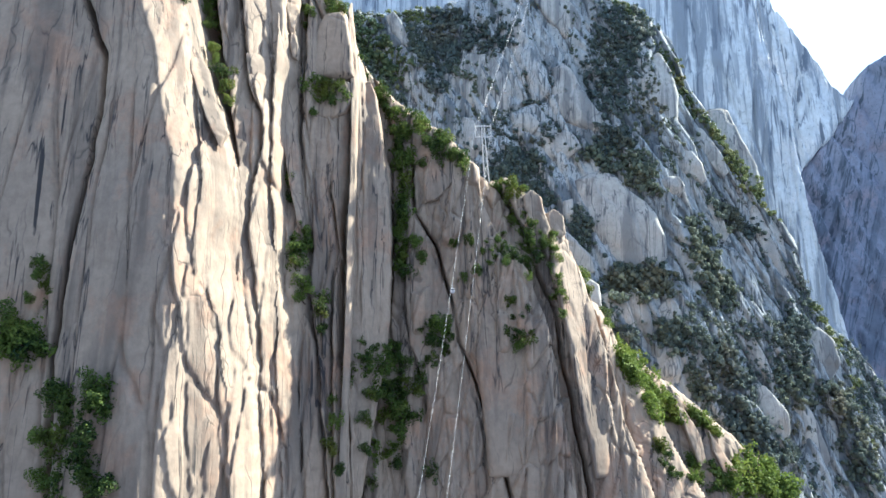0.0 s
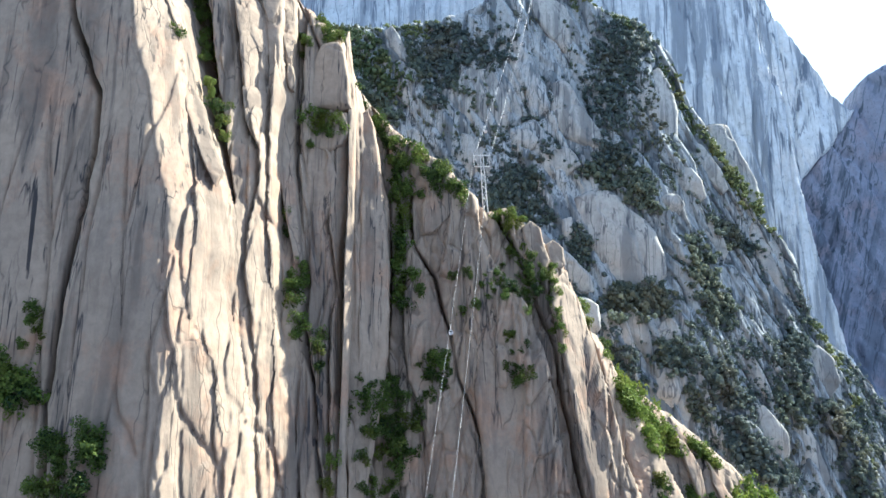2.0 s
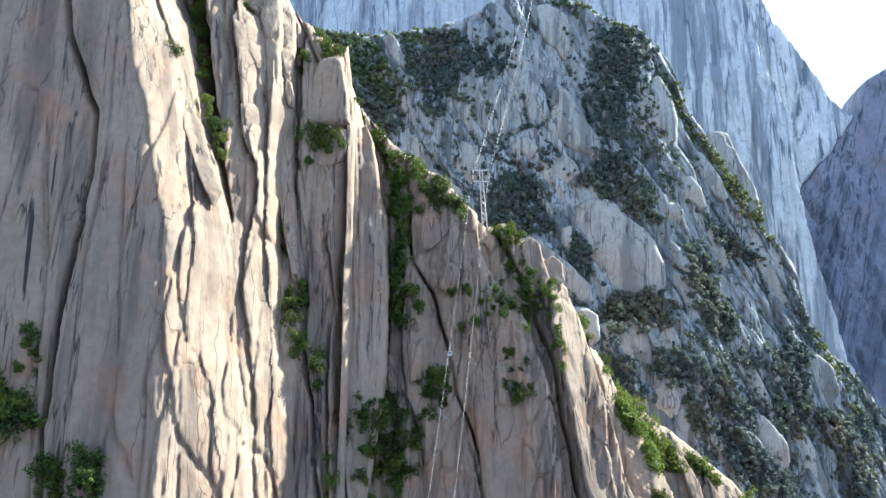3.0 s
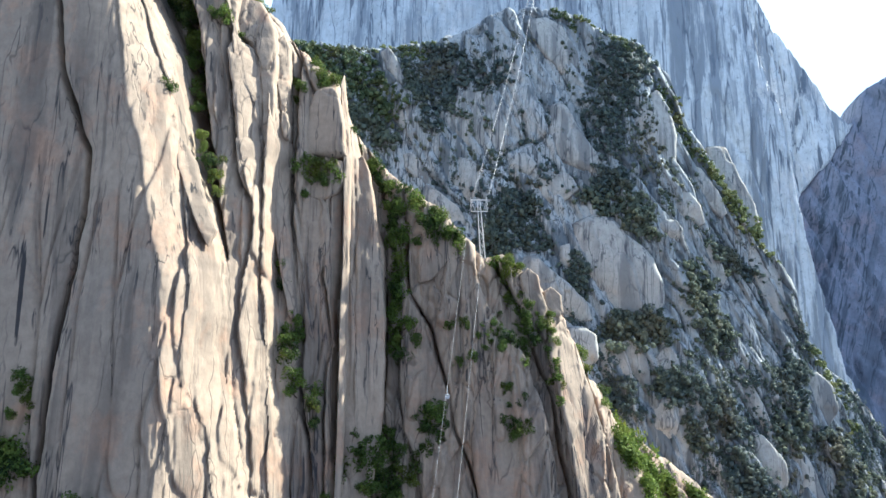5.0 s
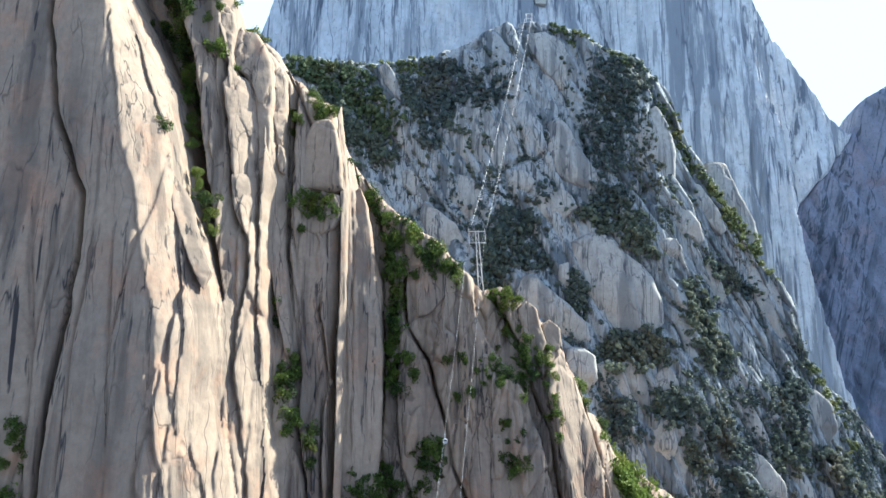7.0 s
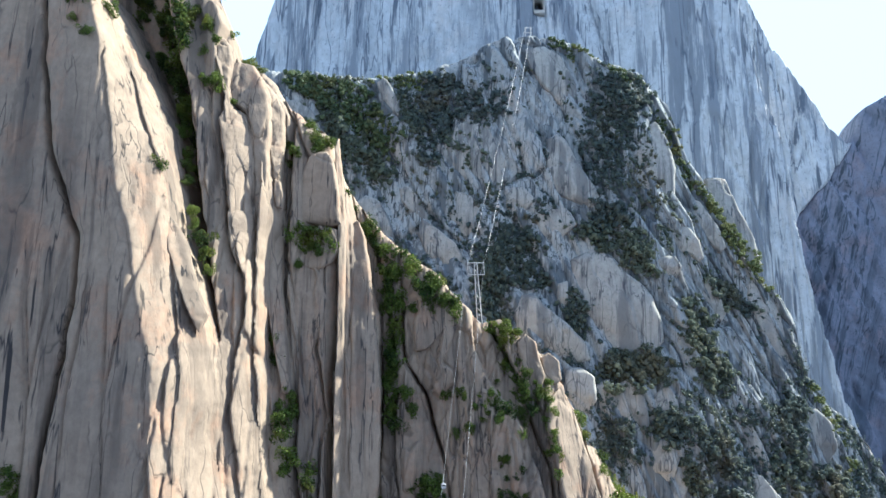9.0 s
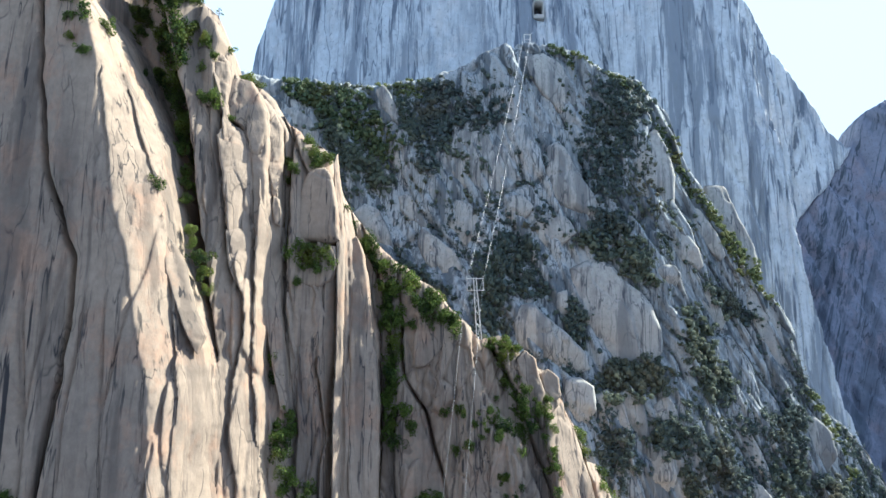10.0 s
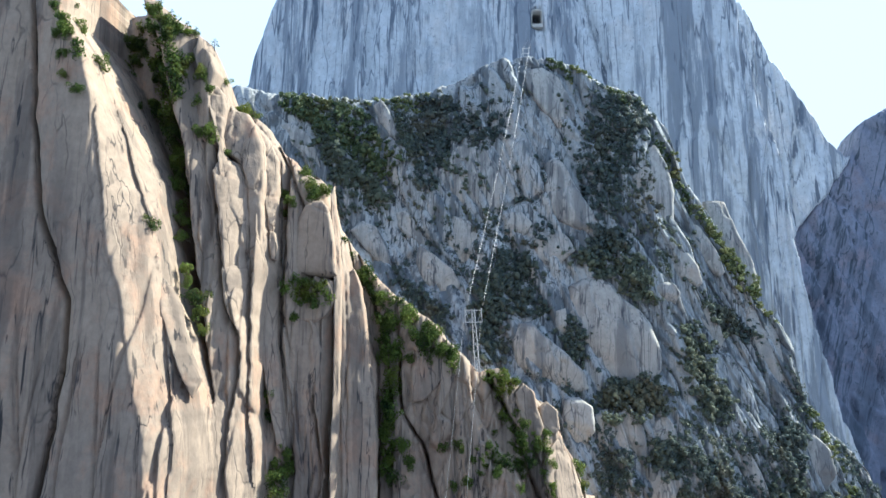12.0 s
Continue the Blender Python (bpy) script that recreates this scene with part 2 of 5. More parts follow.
def massif(xs, rows, bottom, crest, depth, back=(14, 40, 110, 220), jag=2.5):
    """A ridge of rock as a grid: its front from the bottom to the crest, then down its back. depth(x, z) gives y."""
    top = crest_z(crest, xs) + jag * fractal(xs / (jag * 5), xs * 0, 71, 5, 0.6)
    v = np.linspace(0, 1, rows)[:, None]
    x = np.repeat(xs[None, :], rows, 0)
    z = bottom + (top[None, :] - bottom) * v
    idx, y = depth(x, z)
    y[:, 1:-1] = (y[:, :-2] + 5 * y[:, 1:-1] + y[:, 2:]) / 7
    y[1:-1] = (y[:-2] + 2 * y[1:-1] + y[2:]) / 4
    drop = top[None, :] - z
    y = y + 5.0 * np.exp(-drop / 3.5)
    co = [np.stack([x, y, z], 2)]
    for k, d in enumerate(back):
        zz = np.maximum(top - (3, 14, 70, 999)[k], bottom)
        co.append(np.stack([xs, y[-1] + d, zz], 1)[None])
        idx = np.concatenate([idx, idx[-1:]], 0)
    return np.concatenate(co, 0), idx


def split_parts(parent, name, co, idx, mat, smooth_faces=True):
    """One mesh for each panel of the grid, all under one parent."""
    rows, cols = idx.shape
    faces = grid_faces(rows, cols)
    flat, owner = co.reshape(-1, 3), idx[:-1, :-1].ravel()
    made = []
    for k in np.unique(owner):
        f = faces[owner == k]
        used, inv = np.unique(f, return_inverse=True)
        ob = new(name, mesh_of(name, flat[used], inv.reshape(-1, 4), mat, smooth_faces))
        ob.parent = parent
        made.append(ob)
    return made

# ---- the near cliff ----
NEAR_LINES = []
NEAR_LINES.append([(-200.8, 503.8), (-192.2, 442.4), (-182.1, 391.2), (-170.5, 361.6), (-165.1, 351.7), (-164.3, 317.2), (-165.3, 294.2), (-168.2, 266.6), (-169.9, 232.5), (-169.4, 202.6), (-166.5, 174.2), (-163.7, 147.1)])
NEAR_LINES.append([(-181.8, 495.2), (-168.4, 475.3), (-161.3, 448.6), (-154.6, 411.6), (-146.6, 373.8), (-137.9, 350.6), (-131, 317.3), (-125.5, 294.8), (-121, 262.4), (-119.2, 231.7), (-119.1, 207.3), (-119.5, 188.5), (-118.7, 148.3)])
NEAR_LINES.append([(-184.8, 500.8), (-164.9, 465.5), (-151.6, 432.4), (-133.6, 386.6), (-127.1, 359.4), (-122, 337.2), (-117.4, 307.3), (-113.2, 284.4), (-113.6, 259.5), (-113.4, 243.5), (-103.9, 222.7), (-98.5, 188), (-95, 146.2)])
NEAR_LINES.append([(-190.8, 508.8), (-167.7, 475.7), (-151, 440.7), (-136.9, 413.2), (-129.8, 380.8), (-124.6, 352.6), (-115.9, 334.7), (-106, 300.7), (-103.3, 274.1), (-105.5, 259.8), (-99.5, 234.7), (-93.1, 202.8), (-86.2, 143.4)])
NEAR_LINES.append([(-162.2, 524.2), (-148, 489.2), (-138.9, 455.6), (-131.8, 436.1), (-127.4, 407.6), (-122.1, 377.2), (-114.8, 345), (-110.3, 321.4), (-106, 299.1), (-105.4, 271.5), (-101.5, 236.3), (-95.2, 202.9), (-88.6, 140.8)])
NEAR_LINES.append([(-132.4, 489.3), (-117.2, 442.6), (-115.4, 426.5), (-112.2, 401.5), (-108.4, 368.3), (-102.5, 345), (-98, 334.4), (-96.7, 314.9), (-99.6, 292.9), (-99.6, 271.5), (-95, 247.9), (-91.3, 213.9), (-84.9, 140.8)])
NEAR_LINES.append([(-115, 468.4), (-110.4, 433.4), (-96.7, 418.8), (-95.2, 399.8), (-95.8, 369), (-95, 345.3), (-93.2, 340.5), (-92.6, 317.3), (-92.7, 294.8), (-89.4, 266.9), (-85.2, 237.1), (-84, 203), (-78.6, 139.6)])
NEAR_LINES.append([(-117.7, 471.1), (-102.2, 458.8), (-88.4, 443.2), (-87.2, 419.5), (-86.3, 390), (-85.1, 368.5), (-88.5, 343.5), (-87.4, 312.6), (-86.2, 276.4), (-86.3, 251.1), (-79.7, 214.8), (-75.2, 185.9), (-71.1, 136.8)])
NEAR_LINES.append([(-92.3, 452.8), (-83.1, 431.8), (-82.8, 391.3), (-82.5, 365.3), (-81.3, 329), (-75.1, 301.4), (-72.4, 265), (-72.7, 239.7), (-67.5, 209.1), (-62.8, 171.3), (-58.4, 135.4)])
NEAR_LINES.append([(-88, 447), (-71.3, 405.4), (-65.3, 359.3), (-64.7, 305.9), (-61.6, 285.6), (-58.1, 262.5), (-60.4, 240.1), (-59.8, 203.2), (-55.5, 134.7)])
NEAR_LINES.append([(-75.6, 435.1), (-61.1, 424.4), (-54.3, 400.1), (-52.4, 370.2), (-52.6, 366.4), (-53.6, 333.2), (-53.7, 304.7), (-56.5, 273.9), (-55.6, 247.4), (-53.8, 215.6), (-51.5, 179.2), (-48.4, 133.3)])
NEAR_LINES.append([(-62.7, 426.9), (-54.3, 401.2), (-47.5, 374.2), (-38.8, 340.4), (-32.2, 318.3), (-30.3, 275.8), (-30.7, 242), (-33.4, 216), (-39.1, 187.8), (-44.4, 154.7), (-45.2, 131.5)])
NEAR_LINES.append([(-57.1, 403.8), (-48.1, 393), (-33.7, 355.5), (-24.1, 310.2), (-22.4, 267.2), (-21.9, 229.7), (-14.3, 200.2), (-7.6, 165.7), (-4.4, 129.8)])
NEAR_LINES.append([(-21.5, 361.1), (-16.7, 291.1), (-4.7, 273.5), (5.3, 236), (10.1, 213), (21.1, 184.5), (30.1, 160), (37.2, 130.5)])
NEAR_LINES.append([(22.6, 303.1), (32.4, 280.1), (51.7, 252.5), (59.2, 229.2), (64.6, 203.4), (69.3, 166.2), (73.8, 130.8)])
NEAR_LINES.append([(33.5, 312), (48.4, 284.8), (56, 256.8), (66.7, 229.7), (70.3, 200.2), (75.5, 171.9), (81.1, 129.8)])
NEAR_LINES.append([(65.4, 297.3), (78.4, 275.5), (87.5, 250.8), (93.7, 226.8), (99.7, 200.2), (107.2, 165.1), (120.5, 128.5)])
NEAR_LINES.append([(81.2, 291.6), (102.5, 232), (118.4, 203.7), (136.2, 163), (156.4, 124.2)])
NEAR_DEPTH = [(314, 310, 3), (309, 300, 3), (299, 316, 2), (312, 334, 2), (372, 372, 0), (340, 352, 2), (344, 361, 3), (353, 373, 2), (374, 380, 1), (374, 380, 3), (376, 387, 3), (386, 398, 5), (409, 410, 1), (407, 404, 3), (402, 400, 3), (410, 411, 0), (408, 416, 4), (424, 440, 3), (445, 560, 6)]
NEAR_CREST = [(-293.5, 536.6), (-246.6, 543), (-204.5, 530.1), (-190, 529.1), (-173.8, 533.1), (-172.5, 537.7), (-137.9, 509.4), (-124.1, 499.1), (-118.1, 483.8), (-115.7, 471.3), (-108.4, 470.7), (-95.1, 457.5), (-87.8, 445.1), (-76.4, 436.1), (-63.2, 426.7), (-54.6, 400.5), (-38.9, 378.5), (-21.8, 361.5), (2.2, 342.2), (17, 327.5), (27.5, 315.1), (38.9, 316.8), (55.3, 304.3), (76.9, 291.1), (78.5, 274.6), (88.4, 256.8), (92.3, 241.3), (101.7, 237.7), (110, 218), (131.3, 200.3), (150.9, 186), (173.9, 167.9), (202.2, 145.5), (229.8, 119.4), (278.8, 81.4), (323.7, 40)]
SLOPE_CREST = [(-258.5, 631.1), (-211.8, 621.8), (-153.5, 609.6), (-78.8, 607.9), (-41.2, 609.9), (-3.3, 614.6), (22.3, 631.5), (67, 652.6), (126.3, 663.3), (158.7, 653.6), (192.4, 620), (231.2, 611.7), (261.8, 576.1), (277, 509.1), (302.1, 465.1), (325.1, 408.8), (347.2, 373), (377.7, 349.8), (381.8, 285.4), (399.8, 256.4), (416.4, 239.2), (440.2, 220.3), (466, 176.1), (518, 125.9)]
PEAK_LINES = []
PEAK_LINES.append([(221.2, 1183.7), (249.8, 865), (275.6, 721.2), (309.5, 501.3), (329.2, 265.7)])
PEAK_LINES.append([(448.4, 840.1), (466.2, 702.8), (487.8, 582.5), (488.1, 492.8), (498.7, 399.6), (516.2, 310.7), (526.3, 253.7), (555.8, 143.5)])
PEAK_LINES.append([(691, 642), (645, 576.8), (587.4, 520.4), (563.4, 474.4), (537.7, 411.6)])
PEAK_DEPTH = [(1110, 1000, 60), (985, 915, 12), (1085, 1068, 6), (1092, 1110, 6)]
PEAK_CREST = [(-360, 759.9), (-311.6, 757.3), (-302, 760.5), (-295.8, 814.2), (-277.9, 857.6), (-260.4, 907), (-241.2, 967.4), (-200.8, 1139.6), (-64.1, 1249), (313.5, 1205.8), (401.6, 1042.2), (432, 935.4), (538.4, 931.8), (575, 832), (622, 739), (642, 690), (664, 655), (677, 640), (690, 638), (700, 636), (738, 640), (860, 660)]
RIDGE_CREST = [(440, 240), (500, 340), (537.7, 411.6), (563.4, 474.4), (587.4, 520.4), (645, 582), (680, 630), (691, 643), (695, 652), (700, 664), (705, 684), (716, 702), (738, 714), (800, 748), (900, 805)]

NEAR_CRACKS = (0, 13, 1.5, 3, 2, 3, 8, 4, 3, 6, 4, 5, 5, 4, 8, 2, 9, 2, 2, 0)


def near_depth(x, z):
    idx, y, seam = panels(x, z, NEAR_LINES, NEAR_DEPTH, 1.3, -290, 345, NEAR_CRACKS)
    low = 0.45 * smooth(-130, -116, x) * smooth(-56, -66, x) * smooth(315, 245, z)  # low down the lit flank is one rough curved face
    y = np.where(idx == 4, y - 34 * smooth(335, 290, z), y)
    y = y * (1 - low) + low * np.interp(x, (-122, -117, -100, -75, -60), (299, 301, 338, 371, 380))
    y = y + 0.085 * (z - 280)
    bare = smooth(-128, -142, x) * smooth(300, 350, z)                    # the big smooth slabs high on the shaded flank
    flank = smooth(-118, -130, x)
    ridge = smooth(-45, -15, x) * (1 - 0.6 * smooth(95, 130, x))
    band = smooth(-130, -116, x) * smooth(-62, -80, x)
    big, joint = slabs(x, z, 17.0, 210.0, 3)
    y = y + (1 - 0.8 * bare) * (-2.6 * (big - 0.5) + 2.4 * joint)
    y = y + np.where(x < -150, 1.5 * seam, seam) * np.maximum(x < -150, (0.3 + 0.7 * smooth(-0.2, 0.15, fractal(x / 60, z / 45, 53, 3))) * (1 - 0.85 * band * smooth(345, 290, z)))
    tall, split = flakes(x, z, 8.5, 75.0, 11, 0.5, 0.4)
    y = y + (0.25 + 0.75 * (1 - flank) + 0.6 * band) * (2.2 * tall + 1.2 * split)
    thin, crack = flakes(x, z, 3.4, 26.0, 13, 0.5, 0.5)
    y = y + (1 - 0.75 * flank) * (0.1 + 0.5 * smooth(-0.1, 0.25, fractal(x / 26, z / 60, 51, 3))) * (1.0 * thin + 0.5 * crack)
    block, gap = flakes(x - 0.25 * z, z, 9.0, 30.0, 17, 0.6, 0.6)
    y = y + ridge * (4.0 * block + 1.6 * gap)
    chip, edge = flakes(x + 0.12 * z, z, 5.0, 44.0, 23, 0.9, 0.4)
    y = y + band * smooth(360, 290, z) * (2.0 * chip + 0.5 * edge) + 0.5 * ridge * chip
    spall, nick = flakes(x + 0.05 * z, z, 2.2, 30.0, 27, 0.9, 0.5)
    y = y + band * (0.35 + smooth(360, 290, z)) * smooth(-0.25, 0.2, fractal(x / 18, z / 40, 57, 3)) * (0.8 * spall + 0.2 * nick)
    y = y + 2.4 * fractal(x / 30, z / 60, 21, 4, 0.5) + 0.3 * fractal(x / 4, z / 9, 33, 4, 0.6)
    return idx, y


near_x = np.concatenate([np.arange(-290, -205, 2.2), np.arange(-205, 110, 0.6), np.arange(110, 346, 1.3)])
SOLID = {"near": [], "slope": []}
co, idx = massif(near_x, 430, 60, NEAR_CREST, near_depth)
near_cliff = tagged(new("granite_cliff"), "tall warm granite cliff split into upright pillars, sunlit on one flank", "cliff", kind="structure")
SOLID["near"].append(co[::2, ::2])
split_parts(near_cliff, "rock_pillar", co, idx, ROCK_NEAR, smooth_faces=False)


# ---- the boulder slope behind it ----
def slope_depth(x, z):
    y = 640 + 0.22 * (z - 200) + 0.42 * np.maximum(x - 230, 0) - 50 * smooth(220, 10, x) * smooth(460, 220, z)
    slant = x + 0.38 * z
    big, joint = slabs(slant, z, 34.0, 150.0, 5)
    small, crack = flakes(slant, z, 11.0, 70.0, 15, 0.6, 0.5, 1.5)
    chip, gap = flakes(slant, z, 5.0, 22.0, 16, 0.7, 0.6, 1.2)
    y = y - 9 * (big - 0.5) + 7 * joint + 6.0 * small + 3 * crack + 2.4 * chip + 0.8 * gap
    y = y + 11 * fractal(x / 90, z / 110, 25, 5, 0.45) + 0.9 * fractal(slant / 6, z / 20, 35, 4, 0.6)
    return np.zeros(x.shape, int), y


slope_x = np.arange(-300, 560, 1.5)
co, idx = massif(slope_x, 330, 20, SLOPE_CREST, slope_depth, jag=6)
slope = tagged(new("boulder_slope"), "steep grey granite slope with slabs, gullies and dark scrub", "mountain slope", kind="structure")
SOLID["slope"].append(co[::2, ::2])
split_parts(slope, "rock_face", co, idx, ROCK_SLOPE, smooth_faces=False)


# ---- the far peak, the col and the dark ridge ----
CAVE_X, CAVE_Z, CAVE_WIDE, CAVE_HIGH = 163.5, 842.0, 15.0, 24.0


def peak_depth(x, z):
    idx, y, seam = panels(x, z, PEAK_LINES, PEAK_DEPTH, 3.0, -420, 900, (0, 6, 3, 1, 0))
    y = y + 0.10 * (z - 500)
    big, joint = slabs(x, z, 38.0, 600.0, 8)
    small, crack = slabs(x, z, 11.0, 210.0, 18)
    sheet, step = flakes(x, z, 24.0, 150.0, 38, 0.5, 0.4, 2.0)
    y = y - 7 * (big - 0.5) + 4 * joint - 2.5 * (small - 0.5) + 2 * crack + 4 * sheet + 1.5 * step
    y = y + 10 * fractal(x / 90, z / 240, 28, 5, 0.5) + 1.3 * fractal(x / 9, z / 40, 39, 4)
    inside = (np.abs(x - CAVE_X) < CAVE_WIDE / 2) & (np.abs(z - CAVE_Z) < CAVE_HIGH / 2)
    return idx, np.where(inside, y + 70, y)


peak_x = np.concatenate([np.arange(-420, 148, 2.2), np.arange(148, 180, 1.2), np.arange(180, 430, 2.2), np.arange(430, 600, 1.0), np.arange(600, 900, 2.6)])
co, idx = massif(peak_x, 230, 0, PEAK_CREST, peak_depth, (30, 90, 250, 420), 4)
peak = tagged(new("far_peak"), "huge pale granite peak with streaked sheer wall, blue haze painted into its grey", "mountain peak", kind="structure")
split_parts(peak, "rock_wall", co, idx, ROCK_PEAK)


def ridge_depth(x, z):
    ribs, gully = flakes(x + 0.35 * z, z, 40.0, 140.0, 44, 0.7, 0.6, 3.0)
    small, split = flakes(x + 0.3 * z, z, 13.0, 50.0, 46, 0.7, 0.6, 2.0)
    y = 1072 - 0.25 * np.maximum(x - 660, 0) + 0.1 * (z - 500)
    return np.zeros(x.shape, int), y + 5 * gully + 16 * ribs + 5 * small + 10 * fractal((x + 0.3 * z) / 30, z / 60, 45, 5, 0.55)


co, idx = massif(np.arange(440, 900, 2.4), 170, 0, RIDGE_CREST, ridge_depth, (20, 60, 140, 220), 3)
tagged(new("dark_ridge", mesh_of("dark_ridge", co.reshape(-1, 3), grid_faces(co.shape[0], co.shape[1]), ROCK_DARK)), "dim rocky ridge in shade beyond the peak, blue haze painted into its grey", "mountain ridge", kind="structure")

# an unseen ridge added behind the eye, to cut sky light on the cliffs
sky_block_x = np.arange(-1500, 1500, 20.0)
sky_block_top = [(-1500, 520), (-700, 640), (-200, 560), (300, 620), (900, 480), (1500, 420)]
co, idx = massif(sky_block_x, 40, 0, sky_block_top, lambda x, z: (np.zeros(x.shape, int), 620 - 0.45 * (z - 300) + 90 * fractal(x / 260, z / 200, 66, 5)), (60, 160, 320, 500))
co[:, :, 1] *= -1
sky_block = tagged(new("gorge_side", mesh_of("gorge_side", co.reshape(-1, 3), grid_faces(co.shape[0], co.shape[1])[:, ::-1], ROCK_DARK)), "dark unseen ridge added behind the eye to dim sky light on the cliffs", "mountain side", kind="structure")

ground_me = mesh_of("ground", [(-4000, -900, 0), (4000, -900, 0), (4000, 4500, 0), (-4000, 4500, 0)], [(0, 1, 2, 3)], ROCK_DARK, False)
tagged(new("ground", ground_me), "dim rocky valley floor far below the cliffs", "ground", kind="structure")


from mathutils.bvhtree import BVHTree


# ---- slabs and boulders ----
def part(name, me, parent, label=""):
    ob = new(name, me)
    ob.parent = parent
    if label:
        ob["label"] = label
    return ob


def slab_mesh(name, thick, front, tilt, outline, lean, mat, seed, step, solid, sink=0.0):
    """A rounded slab of rock with that outline, standing out of the face behind it; sink lets its foot and one side run back into the face."""
    p = np.array(outline)
    q = np.roll(p, -1, 0)
    low, high = p[:, 1].min(), p[:, 1].max()
    rows = int(np.clip((high - low) / step, 14, 90))
    zs = low + (high - low) * (0.5 - 0.5 * np.cos(np.linspace(0.06, math.pi - 0.06, rows)))
    left, right = np.full(rows, 1e9), np.full(rows, -1e9)
    for (xa, za), (xb, zb) in zip(p, q):
        hit = (zs >= min(za, zb)) & (zs <= max(za, zb))
        xx = xa + (xb - xa) * (zs - za) / (zb - za if abs(zb - za) > 1e-6 else 1e-6)
        left, right = np.where(hit, np.minimum(left, xx), left), np.where(hit, np.maximum(right, xx), right)
    wide = (right - left).max()
    left = left + 0.05 * wide * kinked(zs / (wide * 0.5) + seed, seed)
    right = right + 0.05 * wide * kinked(zs / (wide * 0.5) - seed, seed + 1)
    cols = int(np.clip(wide / step, 10, 60))
    u = np.sin(np.linspace(-math.pi / 2, math.pi / 2, cols))
    mid, half = (left + right) / 2, np.maximum((right - left) / 2, 0.05)
    x = mid[:, None] + half[:, None] * u[None, :]
    z = np.repeat(zs[:, None], cols, 1)
    plane = front + lean * (z - p[:, 1].mean())
    cap = (1 - np.abs(u[None, :]) ** 11) ** (1 / 3)
    v = (zs - low) / (high - low) * 2 - 1
    cap = cap * ((1 - np.abs(v) ** 9) ** (1 / 3))[:, None]
    y = plane + tilt * (x - mid[:, None]) + thick * (1 - cap)
    y = y + sink * thick * (smooth(0.1, -1.0, v)[:, None] + 0.5 * smooth(0.0, -1.0, u)[None, :])
    s = max(wide, 6) / 12
    face, crack = flakes(x, z, 7 * s, 16 * s, seed, 0.6, 0.6)
    y = y + 0.22 * thick * face + 0.05 * thick * crack * cap + 0.22 * thick * fractal(x / (9 * s), z / (13 * s), seed + 5, 5, 0.5)
    solid.append(np.stack([x, y, z], 2))
    return mesh_of(name, np.stack([x, y, z], 2).reshape(-1, 3), grid_faces(rows, cols), mat)


slab_count = [0]


def near_slab(thick, front, tilt, outline):
    slab_count[0] += 1
    part("rock_slab", slab_mesh("rock_slab", thick, front, tilt, outline, 0.085, ROCK_NEAR, 59 + slab_count[0], 0.55, SOLID["near"]), near_cliff)


def slope_slab(thick, front, tilt, outline):
    slab_count[0] += 1
    part("boulder", slab_mesh("boulder", thick, front, tilt, outline, 0.2, ROCK_SLAB, 120 + slab_count[0], 1.3, SOLID["slope"], 0.7), slope)


near_slab(6, 360, 1, [(-131.8, 433.1), (-129.8, 438.2), (-126.2, 439.9), (-122.6, 433.8), (-120.3, 419.9), (-119.0, 410.1), (-122.5, 408.5), (-126.9, 410.1), (-130.8, 421.5)])
near_slab(6, 357, 1, [(-122.2, 410.3), (-120.7, 418.5), (-117.7, 415.2), (-115.6, 394.2), (-112.4, 375.3), (-109.0, 353.8), (-107.0, 341.8), (-109.9, 341.8), (-113.1, 356.8), (-117.4, 378.4), (-120.4, 394.2)])
near_slab(10, 360, 1.1, [(-116.2, 422.2), (-114.2, 428.9), (-108.8, 431.2), (-101.7, 427.2), (-97.2, 418.9), (-95.6, 404.2), (-96.9, 385.0), (-96.7, 372.4), (-99.3, 371.8), (-108.6, 371.8), (-110.6, 388.1), (-112.2, 400.9), (-114.4, 410.7)])
near_slab(8, 355, 1.1, [(-108.1, 370.6), (-100.8, 372.1), (-95.9, 370.6), (-96.0, 356.8), (-98.2, 342.3), (-101.0, 340.0), (-104.6, 349.2), (-107.1, 359.8)])
near_slab(8, 368, 0.2, [(-117.3, 459.9), (-110.4, 462.7), (-102.9, 460.6), (-97.9, 451.9), (-93.5, 441.5), (-91.6, 419.4), (-91.5, 396.2), (-92.3, 373.7), (-95.9, 367.4), (-100.1, 416.0), (-106.7, 431.2), (-115.3, 436.3)])
near_slab(5, 376, 0.8, [(-94.1, 434.8), (-90.7, 442.9), (-87.0, 434.8), (-85.8, 419.3), (-86.6, 402.3), (-87.3, 392.3), (-89.9, 393.9), (-92.8, 412.4)])
near_slab(5, 372, 0.2, [(-89.2, 393.5), (-86.0, 391.9), (-84.0, 383.7), (-84.5, 376.2), (-87.4, 377.1), (-89.1, 385.3)])
near_slab(6, 372, 0.8, [(-96.3, 370.0), (-91.0, 375.9), (-86.0, 371.7), (-84.1, 353.9), (-83.4, 335.0), (-79.4, 304.4), (-75.8, 275.0), (-79.4, 275.0), (-86.3, 304.4), (-93.3, 341.3)])
near_slab(14, 362, -0.2, [(-143.8, 473.2), (-143.1, 487.3), (-138.5, 496.2), (-130.8, 499.9), (-122.3, 492.7), (-117.6, 480.3), (-120.6, 469.7), (-119.9, 455.9), (-118.5, 437.3), (-126.3, 442.3), (-134.5, 449.1), (-140.5, 457.6)])
